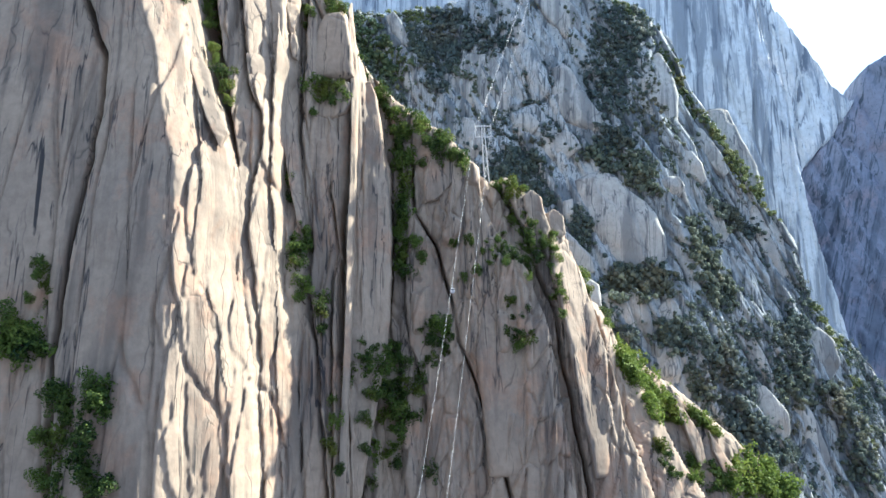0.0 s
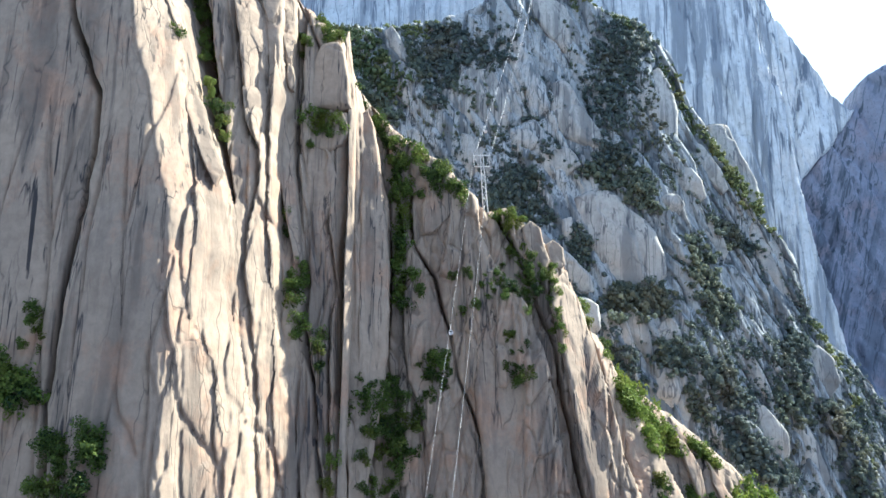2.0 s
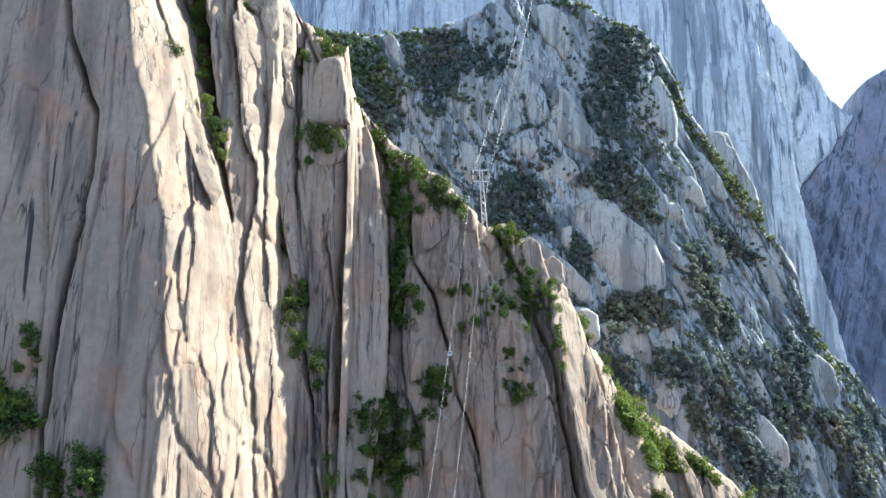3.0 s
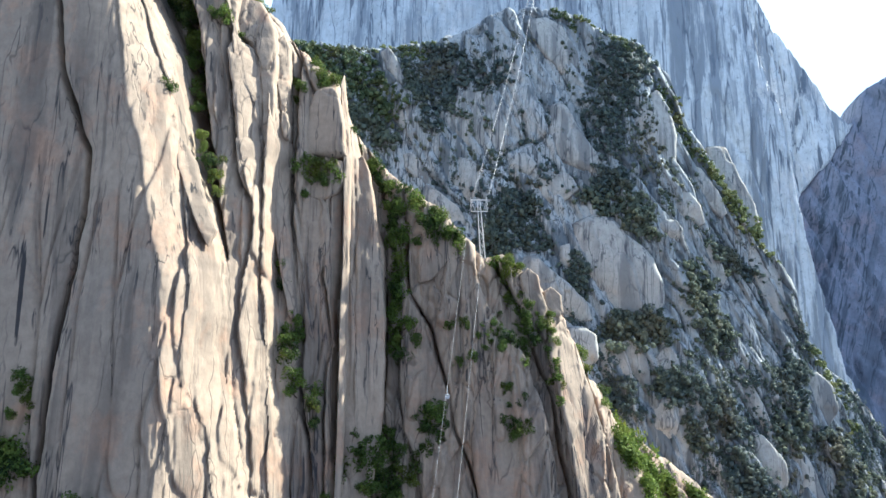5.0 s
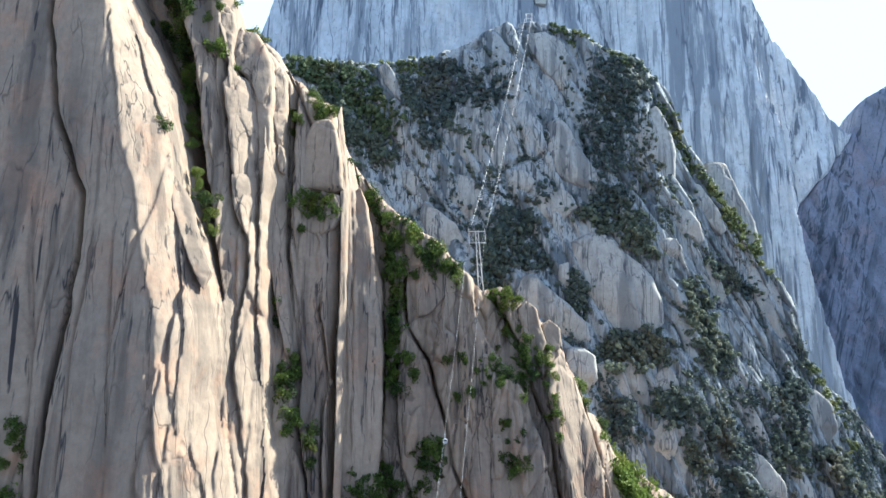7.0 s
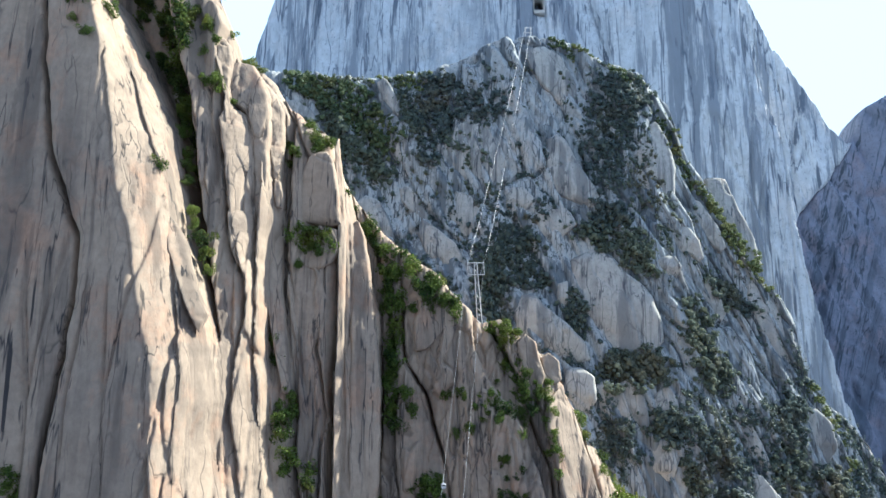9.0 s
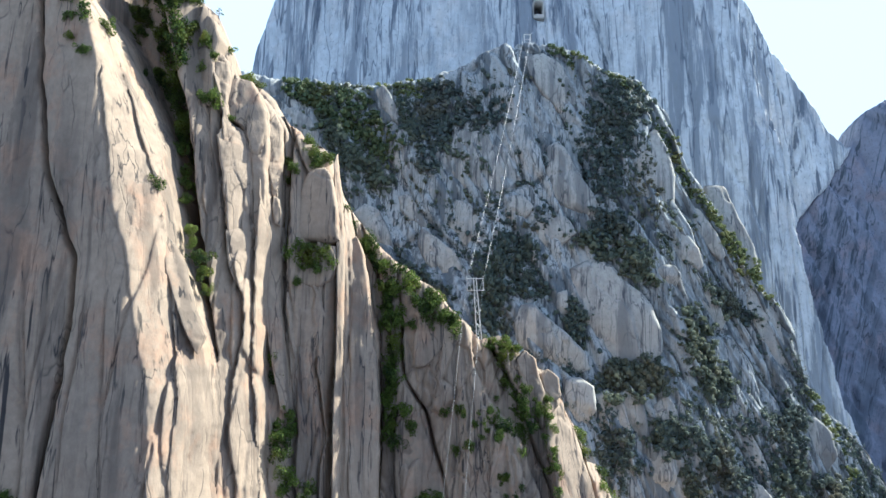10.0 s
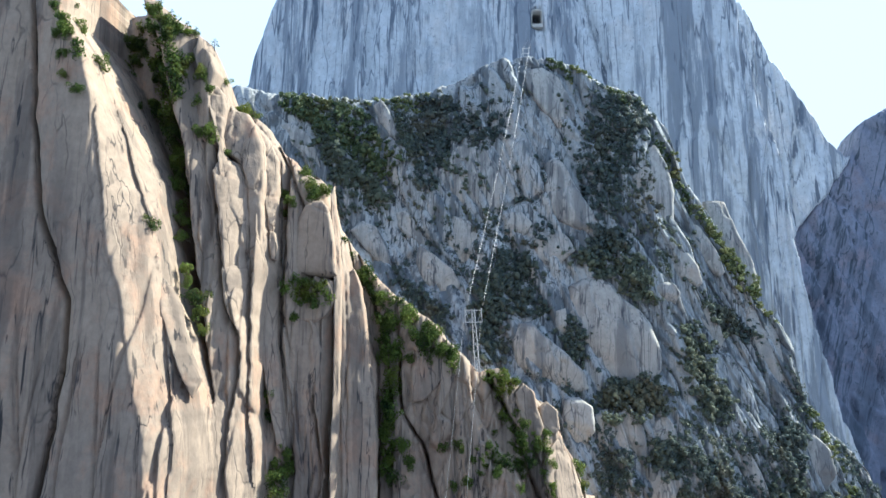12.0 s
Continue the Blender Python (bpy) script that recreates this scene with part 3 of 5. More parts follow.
near_slab(9, 364, 0.6, [(-122.0, 469.8), (-119.9, 475.1), (-115.4, 469.8), (-113.8, 461.1), (-113.9, 440.5), (-115.1, 435.4), (-118.8, 438.8), (-121.4, 457.6)])
near_slab(8, 382, -0.1, [(-77.2, 397.8), (-72.8, 409.1), (-67.4, 412.3), (-61.6, 413.3), (-58.1, 408.1), (-54.3, 391.0), (-52.3, 369.3), (-58.3, 367.7), (-67.9, 369.3), (-79.1, 371.0), (-83.4, 374.3)])
near_slab(7, 380, -0.1, [(-83.3, 367.9), (-76.0, 368.5), (-66.4, 367.2), (-53.6, 366.2), (-53.9, 354.8), (-57.7, 346.7), (-65.4, 341.9), (-74.9, 345.1), (-81.0, 354.8)])
near_slab(7, 378, 0.1, [(-77.2, 335.7), (-70.7, 351.1), (-63.0, 340.5), (-58.7, 326.2), (-59.9, 315.3), (-63.4, 304.5), (-68.1, 292.4), (-71.9, 274.6), (-74.9, 274.6), (-78.2, 298.5), (-79.1, 316.9)])
near_slab(6, 378, 1.2, [(-58.2, 415.4), (-56.5, 423.2), (-52.9, 391.9), (-50.5, 368.3), (-50.1, 335.8), (-49.8, 304.5), (-50.0, 274.4), (-49.6, 234.2), (-50.0, 129.8), (-53.6, 129.8), (-52.9, 234.2), (-53.7, 274.5), (-53.2, 304.5), (-53.8, 342.2), (-54.7, 368.3)])
near_slab(9, 387, 0.3, [(-49.7, 370.4), (-45.9, 375.6), (-40.6, 363.6), (-36.9, 343.5), (-33.0, 311.1), (-30.7, 273.8), (-29.8, 226.6), (-44.2, 125.0), (-51.5, 125.0), (-45.8, 226.6), (-47.8, 273.8), (-47.2, 317.5), (-47.3, 343.5)])
near_slab(4, 323, 1, [(-129.5, 358.6), (-127.7, 362.3), (-124.0, 357.2), (-119.2, 348.9), (-113.6, 329.7), (-106.6, 315.1), (-109.0, 305.9), (-117.9, 324.4), (-124.9, 343.3)])
near_slab(6, 399, 0, [(-1.5, 210.0), (2.4, 215.8), (7.3, 217.1), (11.5, 210.0), (16.9, 194.1), (24.6, 172.4), (33.5, 142.4), (37.7, 124.9), (-11.6, 124.9), (-9.7, 163.3), (-6.7, 194.1)])
near_slab(6, 402, 0, [(-22.4, 246.0), (-20.3, 266.3), (-12.7, 279.5), (-5.9, 269.8), (0.8, 246.0), (5.7, 229.5), (4.0, 213.2), (-10.5, 194.2), (-19.7, 213.3)])
near_slab(5, 393, 0.1, [(23.5, 237.3), (28.6, 247.1), (38.5, 251.4), (48.4, 254.7), (52.8, 238.9), (57.4, 213.2), (61.6, 176.2), (64.8, 140.9), (24.2, 140.9), (21.7, 176.2), (18.3, 210.0)])
near_slab(6, 406, 0.1, [(48.8, 302.9), (54.1, 308.3), (60.8, 302.9), (62.2, 294.0), (65.2, 283.4), (61.4, 273.0), (54.8, 276.5), (50.2, 290.5)])
near_slab(6, 412, 0.2, [(63.1, 293.6), (68.5, 297.1), (75.2, 291.8), (75.7, 281.1), (71.1, 277.5), (64.5, 284.6)])
near_slab(7, 401, 0.9, [(64.8, 269.8), (73.5, 276.0), (79.8, 266.3), (85.5, 246.0), (89.9, 219.6), (95.1, 187.9), (102.1, 139.7), (83.5, 139.8), (76.3, 181.7), (71.3, 213.2), (66.9, 239.3), (64.0, 256.1)])
near_slab(4, 437, 0.4, [(144.9, 178.1), (151.5, 173.7), (160.5, 158.6), (162.5, 142.8), (156.9, 138.9), (150.1, 158.6)])
near_slab(4, 440, 0.4, [(166.3, 161.3), (175.5, 147.9), (182.8, 135.4), (178.9, 131.5), (172.3, 134.8), (167.4, 147.9)])
near_slab(5, 401, 0, [(-12.7, 315.5), (-7.7, 331.7), (2.6, 339.1), (12.9, 329.9), (15.4, 313.7), (5.9, 310.1), (-4.2, 299.5), (-10.9, 297.8)])
near_slab(5, 406, 0, [(-28.1, 287.2), (-23.1, 294.3), (-16.2, 292.5), (-11.7, 283.7), (-12.7, 275.0), (-21.2, 276.7), (-27.1, 269.8)])
near_slab(5, 388, 0.1, [(-41.3, 311.9), (-36.4, 315.4), (-31.8, 304.8), (-29.9, 274.0), (-29.9, 241.0), (-34.1, 215.7), (-42.3, 228.2), (-46.2, 254.0), (-45.6, 287.5)])
near_slab(6, 380, 0.2, [(-55.5, 240.6), (-50.3, 247.0), (-43.6, 234.3), (-40.0, 215.5), (-41.0, 197.2), (-46.9, 188.2), (-52.9, 203.3)])
near_slab(4, 370, 0.2, [(-72.3, 203.2), (-69.6, 209.2), (-66.0, 197.2), (-61.8, 171.1), (-59.0, 140.3), (-69.2, 140.3), (-72.3, 173.9)])
near_slab(4, 394, 0, [(-45.5, 166.0), (-40.9, 172.1), (-36.5, 159.9), (-34.7, 136.1), (-44.6, 136.1)])
near_slab(4, 371, 0, [(-58.1, 179.6), (-54.7, 185.4), (-50.4, 173.8), (-48.3, 140.0), (-55.9, 140.0)])
near_slab(6, 312, -0.1, [(-180.4, 435.7), (-174.5, 443.2), (-166.7, 446.2), (-163.1, 426.8), (-157.0, 409.3), (-150.5, 397.9), (-146.4, 372.9), (-147.2, 356.7), (-158.4, 354.1), (-169.4, 370.2), (-175.2, 395.1)])
for outline in [[(16.7, 307.1), (19.4, 312.3), (21.8, 311.6), (23.0, 304.4), (25.3, 299.2), (24.0, 296.0), (20.6, 297.3), (18.0, 301.2)]]:
    part("earth_scar", slab_mesh("earth_scar", 2.5, 411.5, 0.0, outline, 0.3, EARTH, 99, 0.5, SOLID["near"]), near_cliff, "bare orange-brown earth scar beside the tower")
slope_slab(16, 664, 0, [(136.4, 390.2), (148.0, 395.9), (156.8, 400.5), (167.9, 398.7), (178.5, 391.8), (190.9, 375.9), (206.4, 364.7), (215.9, 350.9), (224.1, 326.5), (224.6, 307.9), (215.1, 296.0), (199.0, 295.0), (177.2, 290.0), (163.6, 286.4), (152.1, 295.2), (147.4, 316.1), (133.8, 337.5), (132.4, 364.9)])
slope_slab(18, 642, 0.1, [(73.7, 334.8), (82.4, 352.3), (93.2, 354.4), (103.3, 342.7), (123.5, 326.8), (143.0, 306.2), (150.1, 291.0), (136.2, 286.0), (115.5, 285.1), (95.2, 291.2), (76.5, 311.5)])
slope_slab(14, 626, 0.1, [(119.5, 284.0), (134.8, 284.0), (146.9, 275.6), (147.7, 254.8), (136.4, 238.4), (121.8, 243.1), (115.8, 267.0)])
slope_slab(16, 696, 0.1, [(118.7, 525.6), (132.3, 532.2), (140.7, 522.4), (156.3, 490.2), (171.9, 465.2), (178.6, 440.7), (181.3, 419.8), (168.9, 428.7), (153.0, 446.8), (127.9, 462.1), (117.8, 490.2)])
slope_slab(12, 694, 0.1, [(72.5, 453.5), (78.9, 468.9), (90.8, 472.0), (104.7, 456.5), (98.4, 447.3), (80.3, 430.4), (73.4, 430.5)])
slope_slab(15, 687, 0.1, [(103.5, 440.9), (112.6, 448.1), (130.1, 449.9), (141.1, 440.8), (148.8, 427.6), (133.6, 415.8), (124.0, 399.4), (113.8, 399.5), (105.2, 417.0)])
slope_slab(12, 706, 0, [(21.1, 544.8), (39.5, 548.8), (57.5, 540.1), (72.1, 523.6), (79.0, 497.7), (73.4, 473.6), (61.2, 461.2), (49.6, 466.2), (21.7, 485.0), (13.1, 517.1)])
slope_slab(10, 691, 0, [(20.3, 466.2), (37.8, 460.0), (60.4, 435.5), (64.5, 417.6), (53.7, 400.0), (35.4, 395.4), (19.7, 411.8), (12.5, 441.6)])
slope_slab(10, 675, 0, [(-14.3, 432.8), (2.6, 422.2), (19.4, 407.6), (32.0, 387.5), (27.2, 366.3), (8.1, 376.3), (-8.5, 393.3), (-17.1, 416.4)])
slope_slab(13, 708, 0.1, [(-56.7, 550.0), (-46.0, 562.1), (-36.6, 546.6), (-30.2, 523.5), (-15.1, 510.5), (-7.2, 484.9), (-10.1, 473.6), (-26.7, 479.9), (-44.8, 504.0), (-54.8, 523.5)])
slope_slab(8, 717, 0.1, [(-65.0, 593.5), (-55.9, 600.5), (-46.3, 586.6), (-36.6, 559.3), (-33.4, 547.2), (-45.7, 555.9), (-58.3, 572.8)])
slope_slab(8, 711, 0, [(-165.0, 570.7), (-153.0, 572.8), (-133.9, 559.2), (-123.6, 539.2), (-118.1, 516.3), (-125.0, 511.1), (-147.4, 535.9), (-159.4, 552.5)])
slope_slab(7, 728, 0.1, [(102.0, 641.1), (124.6, 644.9), (143.0, 631.7), (159.7, 599.5), (172.5, 578.5), (168.2, 562.7), (153.2, 552.4), (136.0, 571.6), (115.8, 599.4), (105.5, 620.8)])
slope_slab(14, 702, 0.1, [(214.1, 510.6), (228.4, 542.2), (241.4, 549.0), (253.7, 523.6), (257.6, 491.2), (256.7, 459.8), (239.6, 430.5), (210.0, 424.5), (198.4, 441.4), (204.9, 478.6)])
slope_slab(13, 675, 0, [(216.6, 386.3), (227.6, 394.3), (241.6, 393.2), (248.6, 381.7), (243.3, 370.4), (231.0, 374.9), (220.7, 373.3)])
slope_slab(12, 692, 0.1, [(238.3, 419.2), (247.0, 428.8), (261.8, 430.0), (274.0, 411.9), (279.1, 394.2), (270.9, 389.5), (257.6, 397.2), (243.7, 401.3)])
slope_slab(9, 699, 0.1, [(263.5, 382.9), (276.3, 378.1), (291.4, 360.5), (299.6, 337.5), (294.0, 327.3), (282.3, 337.5), (267.4, 354.8)])
slope_slab(11, 714, 0.3, [(326.7, 372.2), (338.5, 378.2), (352.3, 370.3), (365.6, 343.4), (367.0, 308.7), (370.2, 272.3), (359.7, 261.4), (346.8, 286.3), (336.0, 326.0), (327.9, 349.5)])
slope_slab(16, 636, 0, [(190.4, 209.9), (201.8, 220.3), (214.5, 219.3), (220.8, 208.3), (220.5, 189.6), (211.5, 173.6), (192.6, 174.7), (186.5, 192.1)])
slope_slab(10, 661, 0, [(295.7, 187.2), (309.9, 182.0), (325.7, 157.4), (327.2, 137.3), (311.0, 128.5), (297.7, 142.3), (286.3, 162.5)])
slope_slab(8, 674, 0.1, [(291.2, 258.1), (303.4, 236.8), (315.3, 209.5), (321.5, 189.3), (312.4, 186.7), (298.0, 204.2), (287.0, 231.3)])
slope_slab(10, 702, 0, [(369.3, 236.8), (386.6, 242.5), (400.6, 226.4), (403.3, 203.8), (391.5, 182.9), (375.5, 187.3), (369.7, 209.4)])
slope_slab(8, 647, 0.1, [(226.3, 256.4), (238.7, 235.9), (248.7, 194.2), (252.1, 175.1), (243.0, 172.6), (231.1, 199.3), (223.6, 230.6)])
slope_slab(12, 684, 0.1, [(-85.0, 449.5), (-72.2, 459.8), (-55.9, 452.5), (-42.7, 422.6), (-37.7, 400.5), (-47.9, 406.3), (-71.3, 433.3)])
slope_slab(10, 728, 0.1, [(301.5, 487.0), (303.0, 490.5), (324.0, 489.5), (328.5, 474.0), (334.0, 450.0), (345.0, 425.0), (352.0, 392.0), (346.0, 380.0), (326.0, 390.0), (308.0, 430.0), (302.0, 462.0)])
slope_slab(8, 645, 0, [(169.8, 267.6), (184.0, 275.8), (195.3, 256.8), (197.6, 230.3), (191.2, 219.9), (180.4, 240.8), (170.9, 251.4)])
slope_slab(9, 649, 0.1, [(201.4, 251.7), (216.8, 268.0), (226.2, 257.1), (228.7, 235.7), (216.8, 225.1), (202.3, 235.7)])
slope_slab(9, 637, 0.1, [(146.9, 267.0), (160.6, 272.5), (171.2, 245.7), (178.5, 214.7), (172.8, 209.6), (158.8, 224.9), (148.8, 240.5)])
slope_slab(8, 699, 0, [(-38.5, 470.1), (-26.7, 473.2), (-14.8, 454.6), (-3.1, 430.2), (-11.8, 427.2), (-26.4, 442.3), (-35.9, 454.6)])
slope_slab(8, 712, 0.1, [(271.7, 463.8), (286.0, 457.4), (300.6, 432.2), (308.9, 407.7), (302.1, 401.7), (286.9, 419.9), (272.6, 438.5)])
slope_slab(9, 681, 0.1, [(340.2, 182.1), (352.0, 171.4), (364.3, 150.3), (373.2, 114.5), (364.8, 99.6), (347.4, 119.6), (338.0, 155.5)])
slope_slab(8, 644, 0.1, [(254.2, 163.3), (268.3, 153.3), (279.9, 128.9), (286.9, 109.9), (276.0, 105.2), (263.8, 124.1), (253.9, 143.5)])
slope_slab(9, 663, 0.1, [(120.4, 364.8), (130.5, 367.5), (130.4, 342.9), (125.7, 336.4), (118.9, 340.2)])
slope_slab(8, 637, 0.1, [(162.7, 265.3), (172.3, 267.7), (178.5, 240.8), (181.2, 216.9), (173.3, 214.6), (165.2, 236.0)])


# ---- scrub and trees ----
def tube(points, radii, sides=6):
    co, faces = [], []
    for k, (p, r) in enumerate(zip(points, radii)):
        d = (Vector(points[min(k + 1, len(points) - 1)]) - Vector(points[max(k - 1, 0)])).normalized()
        a = d.orthogonal().normalized()
        b = d.cross(a)
        for s in range(sides):
            w = 2 * math.pi * s / sides
            co.append(Vector(p) + (a * math.cos(w) + b * math.sin(w)) * r)
    for k in range(len(points) - 1):
        for s in range(sides):
            n = (s + 1) % sides
            faces.append((k * sides + s, k * sides + n, (k + 1) * sides + n, (k + 1) * sides + s))
    return [tuple(c) for c in co], faces


def joined(pieces):
    co, faces, n = [], [], 0
    for c, f in pieces:
        c, f = np.asarray(c, float), np.asarray(f, int)
        co.append(c)
        faces.append(f + n)
        n += len(c)
    return np.concatenate(co), np.concatenate(faces)


def leaves(seed, count, size, lobes=8, squat=0.85):
    """A crown of small bent leaves on several uneven lobes, about one metre in radius."""
    rng = np.random.default_rng(seed)
    centre = rng.normal(size=(lobes, 3)) * (0.42, 0.36, 0.40 * squat)
    radius = rng.uniform(0.26, 0.52, lobes)
    who = rng.choice(lobes, count, p=radius ** 2 / (radius ** 2).sum())
    d = rng.normal(size=(count, 3))
    d /= np.linalg.norm(d, axis=1)[:, None]
    pos = centre[who] + d * (radius[who] * rng.uniform(0.62, 1.08, count))[:, None]
    nrm = d + rng.normal(size=(count, 3)) * 0.55
    nrm /= np.linalg.norm(nrm, axis=1)[:, None]
    a = np.cross(nrm, rng.normal(size=(count, 3)))
    a /= np.linalg.norm(a, axis=1)[:, None]
    b = np.cross(nrm, a)
    s = (size * rng.uniform(0.6, 1.35, count))[:, None]
    co = np.stack([pos - a * s, pos - b * s * 0.55 + nrm * s * 0.2, pos + a * s, pos + b * s * 0.55 + nrm * s * 0.2], 1).reshape(-1, 3)
    return co, np.arange(count * 4).reshape(-1, 4)


def foliage(name, dark, light, far=1.0):
    m, t, b = material(name, 0.7)
    geo = t.nodes.new("ShaderNodeNewGeometry")
    info = t.nodes.new("ShaderNodeObjectInfo")
    tone = mix(t, "MIX", 0.45, ramp(t, geo.outputs["Random Per Island"], (0.0, 0.0), (1.0, 1.0)), ramp(t, info.outputs["Random"], (0.0, 0.0), (1.0, 1.0)))
    patch = noise_of(t, stretched(t, 1, 1, 1), 0.06 * far, 3, 0.5)
    col = mix(t, "MIX", ramp(t, tone, (0.15, 0.0), (0.85, 1.0)), dark, light)
    col = mix(t, "MIX", ramp(t, patch, (0.52, 0.0), (0.7, 0.45)), col, (light[0] * 1.35, light[1] * 0.95, light[2] * 0.8))
    t.links.new(col, b.inputs["Base Color"])
    thin = t.nodes.new("ShaderNodeBsdfTranslucent")
    t.links.new(col, thin.inputs[0])
    both = t.nodes.new("ShaderNodeMixShader")
    both.inputs[0].default_value = 0.4
    t.links.new(b.outputs[0], both.inputs[1])
    t.links.new(thin.outputs[0], both.inputs[2])
    t.links.new(both.outputs[0], t.nodes["Material Output"].inputs[0])
    return m


LEAF = foliage("scrub_leaves", (0.018, 0.04, 0.014), (0.18, 0.24, 0.04))
# far leaves carry haze in their colour: paler and bluer than the near ones
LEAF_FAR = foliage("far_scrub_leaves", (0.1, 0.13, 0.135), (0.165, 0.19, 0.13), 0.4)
# lit copy of the far leaves: sunlight painted in as brighter yellow-green
LEAF_LIT = foliage("rib_bush_leaves", (0.075, 0.11, 0.06), (0.22, 0.25, 0.10), 0.5)
BARK, bark_tree, bark_node = material("bark", 0.9)
bark_node.inputs["Base Color"].default_value = (0.09, 0.07, 0.055, 1)
SHRUBS = []


def shrub_kind(seed):
    """A cliff shrub: a bent trunk rooted in the rock behind it, limbs, and a leafy crown. One metre in crown radius."""
    rng = random.Random(seed)
    ob = new("cliff_shrub")
    pieces = [tube([(0, 1.0, -0.75), (0.02, 0.55, -0.5), (0, 0.15, -0.15), (0.03, 0, 0.3)], (0.09, 0.075, 0.06, 0.03))]
    for k in range(4):
        w = 2 * math.pi * k / 4 + rng.uniform(-0.5, 0.5)
        tip = (0.6 * math.cos(w), 0.45 * math.sin(w), rng.uniform(0.1, 0.5))
        pieces.append(tube([(0, 0.2, -0.2), (tip[0] * 0.5, tip[1] * 0.5, 0.05), tip], (0.045, 0.03, 0.012), 5))
    part("trunk", mesh_of("trunk", *joined(pieces), BARK), ob, "thin grey-brown bent trunk")
    part("crown", mesh_of("crown", *leaves(seed, 820, 0.095, 12), LEAF, False), ob)
    return tagged(ob, "leafy green shrub rooted in a crack of the cliff", "shrub", "shrubs on the cliff")


def solid_tree(grids):
    co, faces = joined([(g.reshape(-1, 3), grid_faces(g.shape[0], g.shape[1])) for g in grids])
    return BVHTree.FromPolygons(co.tolist(), faces.tolist())


TREE_OF = {key: solid_tree(grids) for key, grids in SOLID.items()}


def surface(x, z, start, key):
    return TREE_OF[key].ray_cast(Vector((x, start, z)), Vector((0, 1, 0)))[0]


shrub_count = [0]
shrub_rng = random.Random(5)


def shrub(x, z, r, tall=1.0, deep=None):
    place = surface(x, z, 100, "near") if deep is None else Vector((x, deep, z))
    if place is None or place.y > 640:
        return
    r = r * 1.2
    k = shrub_count[0] % 9
    shrub_count[0] += 1
    m = pose(x, place.y - 0.3 * r, z, shrub_rng.uniform(-12, 12), shrub_rng.uniform(-14, 14), shrub_rng.uniform(-50, 50)) @ Matrix.Diagonal((r * shrub_rng.uniform(0.9, 1.15), r * shrub_rng.uniform(0.85, 1.1), r * tall * shrub_rng.uniform(0.95, 1.2), 1))
    if len(SHRUBS) <= k:
        SHRUBS.append(shrub_kind(400 + k))
        SHRUBS[k].matrix_basis = m
    else:
        base = SHRUBS[k]
        made = {}
        for o in (base, *base.children):
            made[o] = o.copy()
            scene.collection.objects.link(made[o])
            made[o].parent = made.get(o.parent)
        made[base].matrix_basis = m


def inside(x, z, outline):
    odd = False
    for (xa, za), (xb, zb) in zip(outline, outline[1:] + outline[:1]):
        if (za > z) != (zb > z) and x < (xb - xa) * (z - za) / (zb - za) + xa:
            odd = not odd
    return odd


def spread(count, outline, rng):
    xs, zs = [p[0] for p in outline], [p[1] for p in outline]
    out = []
    for _ in range(count * 40):
        x, z = rng.uniform(min(xs), max(xs)), rng.uniform(min(zs), max(zs))
        if inside(x, z, outline):
            out.append((x, z))
            if len(out) == count:
                break
    return out


def shrubs(places):
    for x, z, r in places:
        shrub(x, z, r)


shrubs([(-85.7, 301.7, 4.3), (-84.5, 294.1, 4.3), (-76.0, 274.2, 3.7), (-75.7, 267.7, 3.4), (-80.7, 264.1, 4.6), (-80.6, 256.5, 4.9), (-76.3, 243.4, 4.6), (-76.8, 237.3, 3.7), (-65.6, 237.4, 4.0), (-64.9, 229.6, 4.3), (-65.0, 221.1, 3.3)])
shrubs([(-13.5, 348.1, 6.0), (-24.4, 346.4, 4.7), (-30.9, 359.6, 4.7), (-37.8, 365.7, 4.5), (-43.0, 371.4, 4.1), (2.1, 337.5, 5.0), (10.7, 324.4, 4.7), (-4.8, 331.7, 4.6), (5.5, 329.1, 4.3), (42.0, 311.5, 5.0), (35.8, 308.6, 4.8), (47.8, 308.7, 3.7), (40.4, 302.5, 4.1), (40.2, 264.0, 4.3), (36.1, 260.6, 3.6), (49.6, 252.0, 2.3), (82.4, 277.6, 3.5), (84.9, 268.5, 3.2), (88.2, 256.7, 4.2), (89.9, 248.3, 3.5), (101.2, 234.0, 3.9), (100.8, 227.8, 3.5), (63.6, 297.9, 2.4)])
shrubs([(-188.0, 214.8, 8.5), (-181.1, 209.5, 7.5), (-191.0, 222.2, 6.0), (-163.2, 190.2, 5.4), (-162.1, 185.5, 4.4), (-146.5, 193.6, 4.9), (-143.1, 188.5, 4.8), (-147.3, 172.5, 5.8), (-149.8, 162.9, 5.4), (-136.3, 154.9, 5.3), (-142.5, 149.8, 5.8), (-167.7, 153.1, 4.4), (-180.9, 241.5, 3.5), (-178.3, 239.4, 2.3), (-183.1, 229.9, 2.3), (-169.1, 172.4, 4.6)])
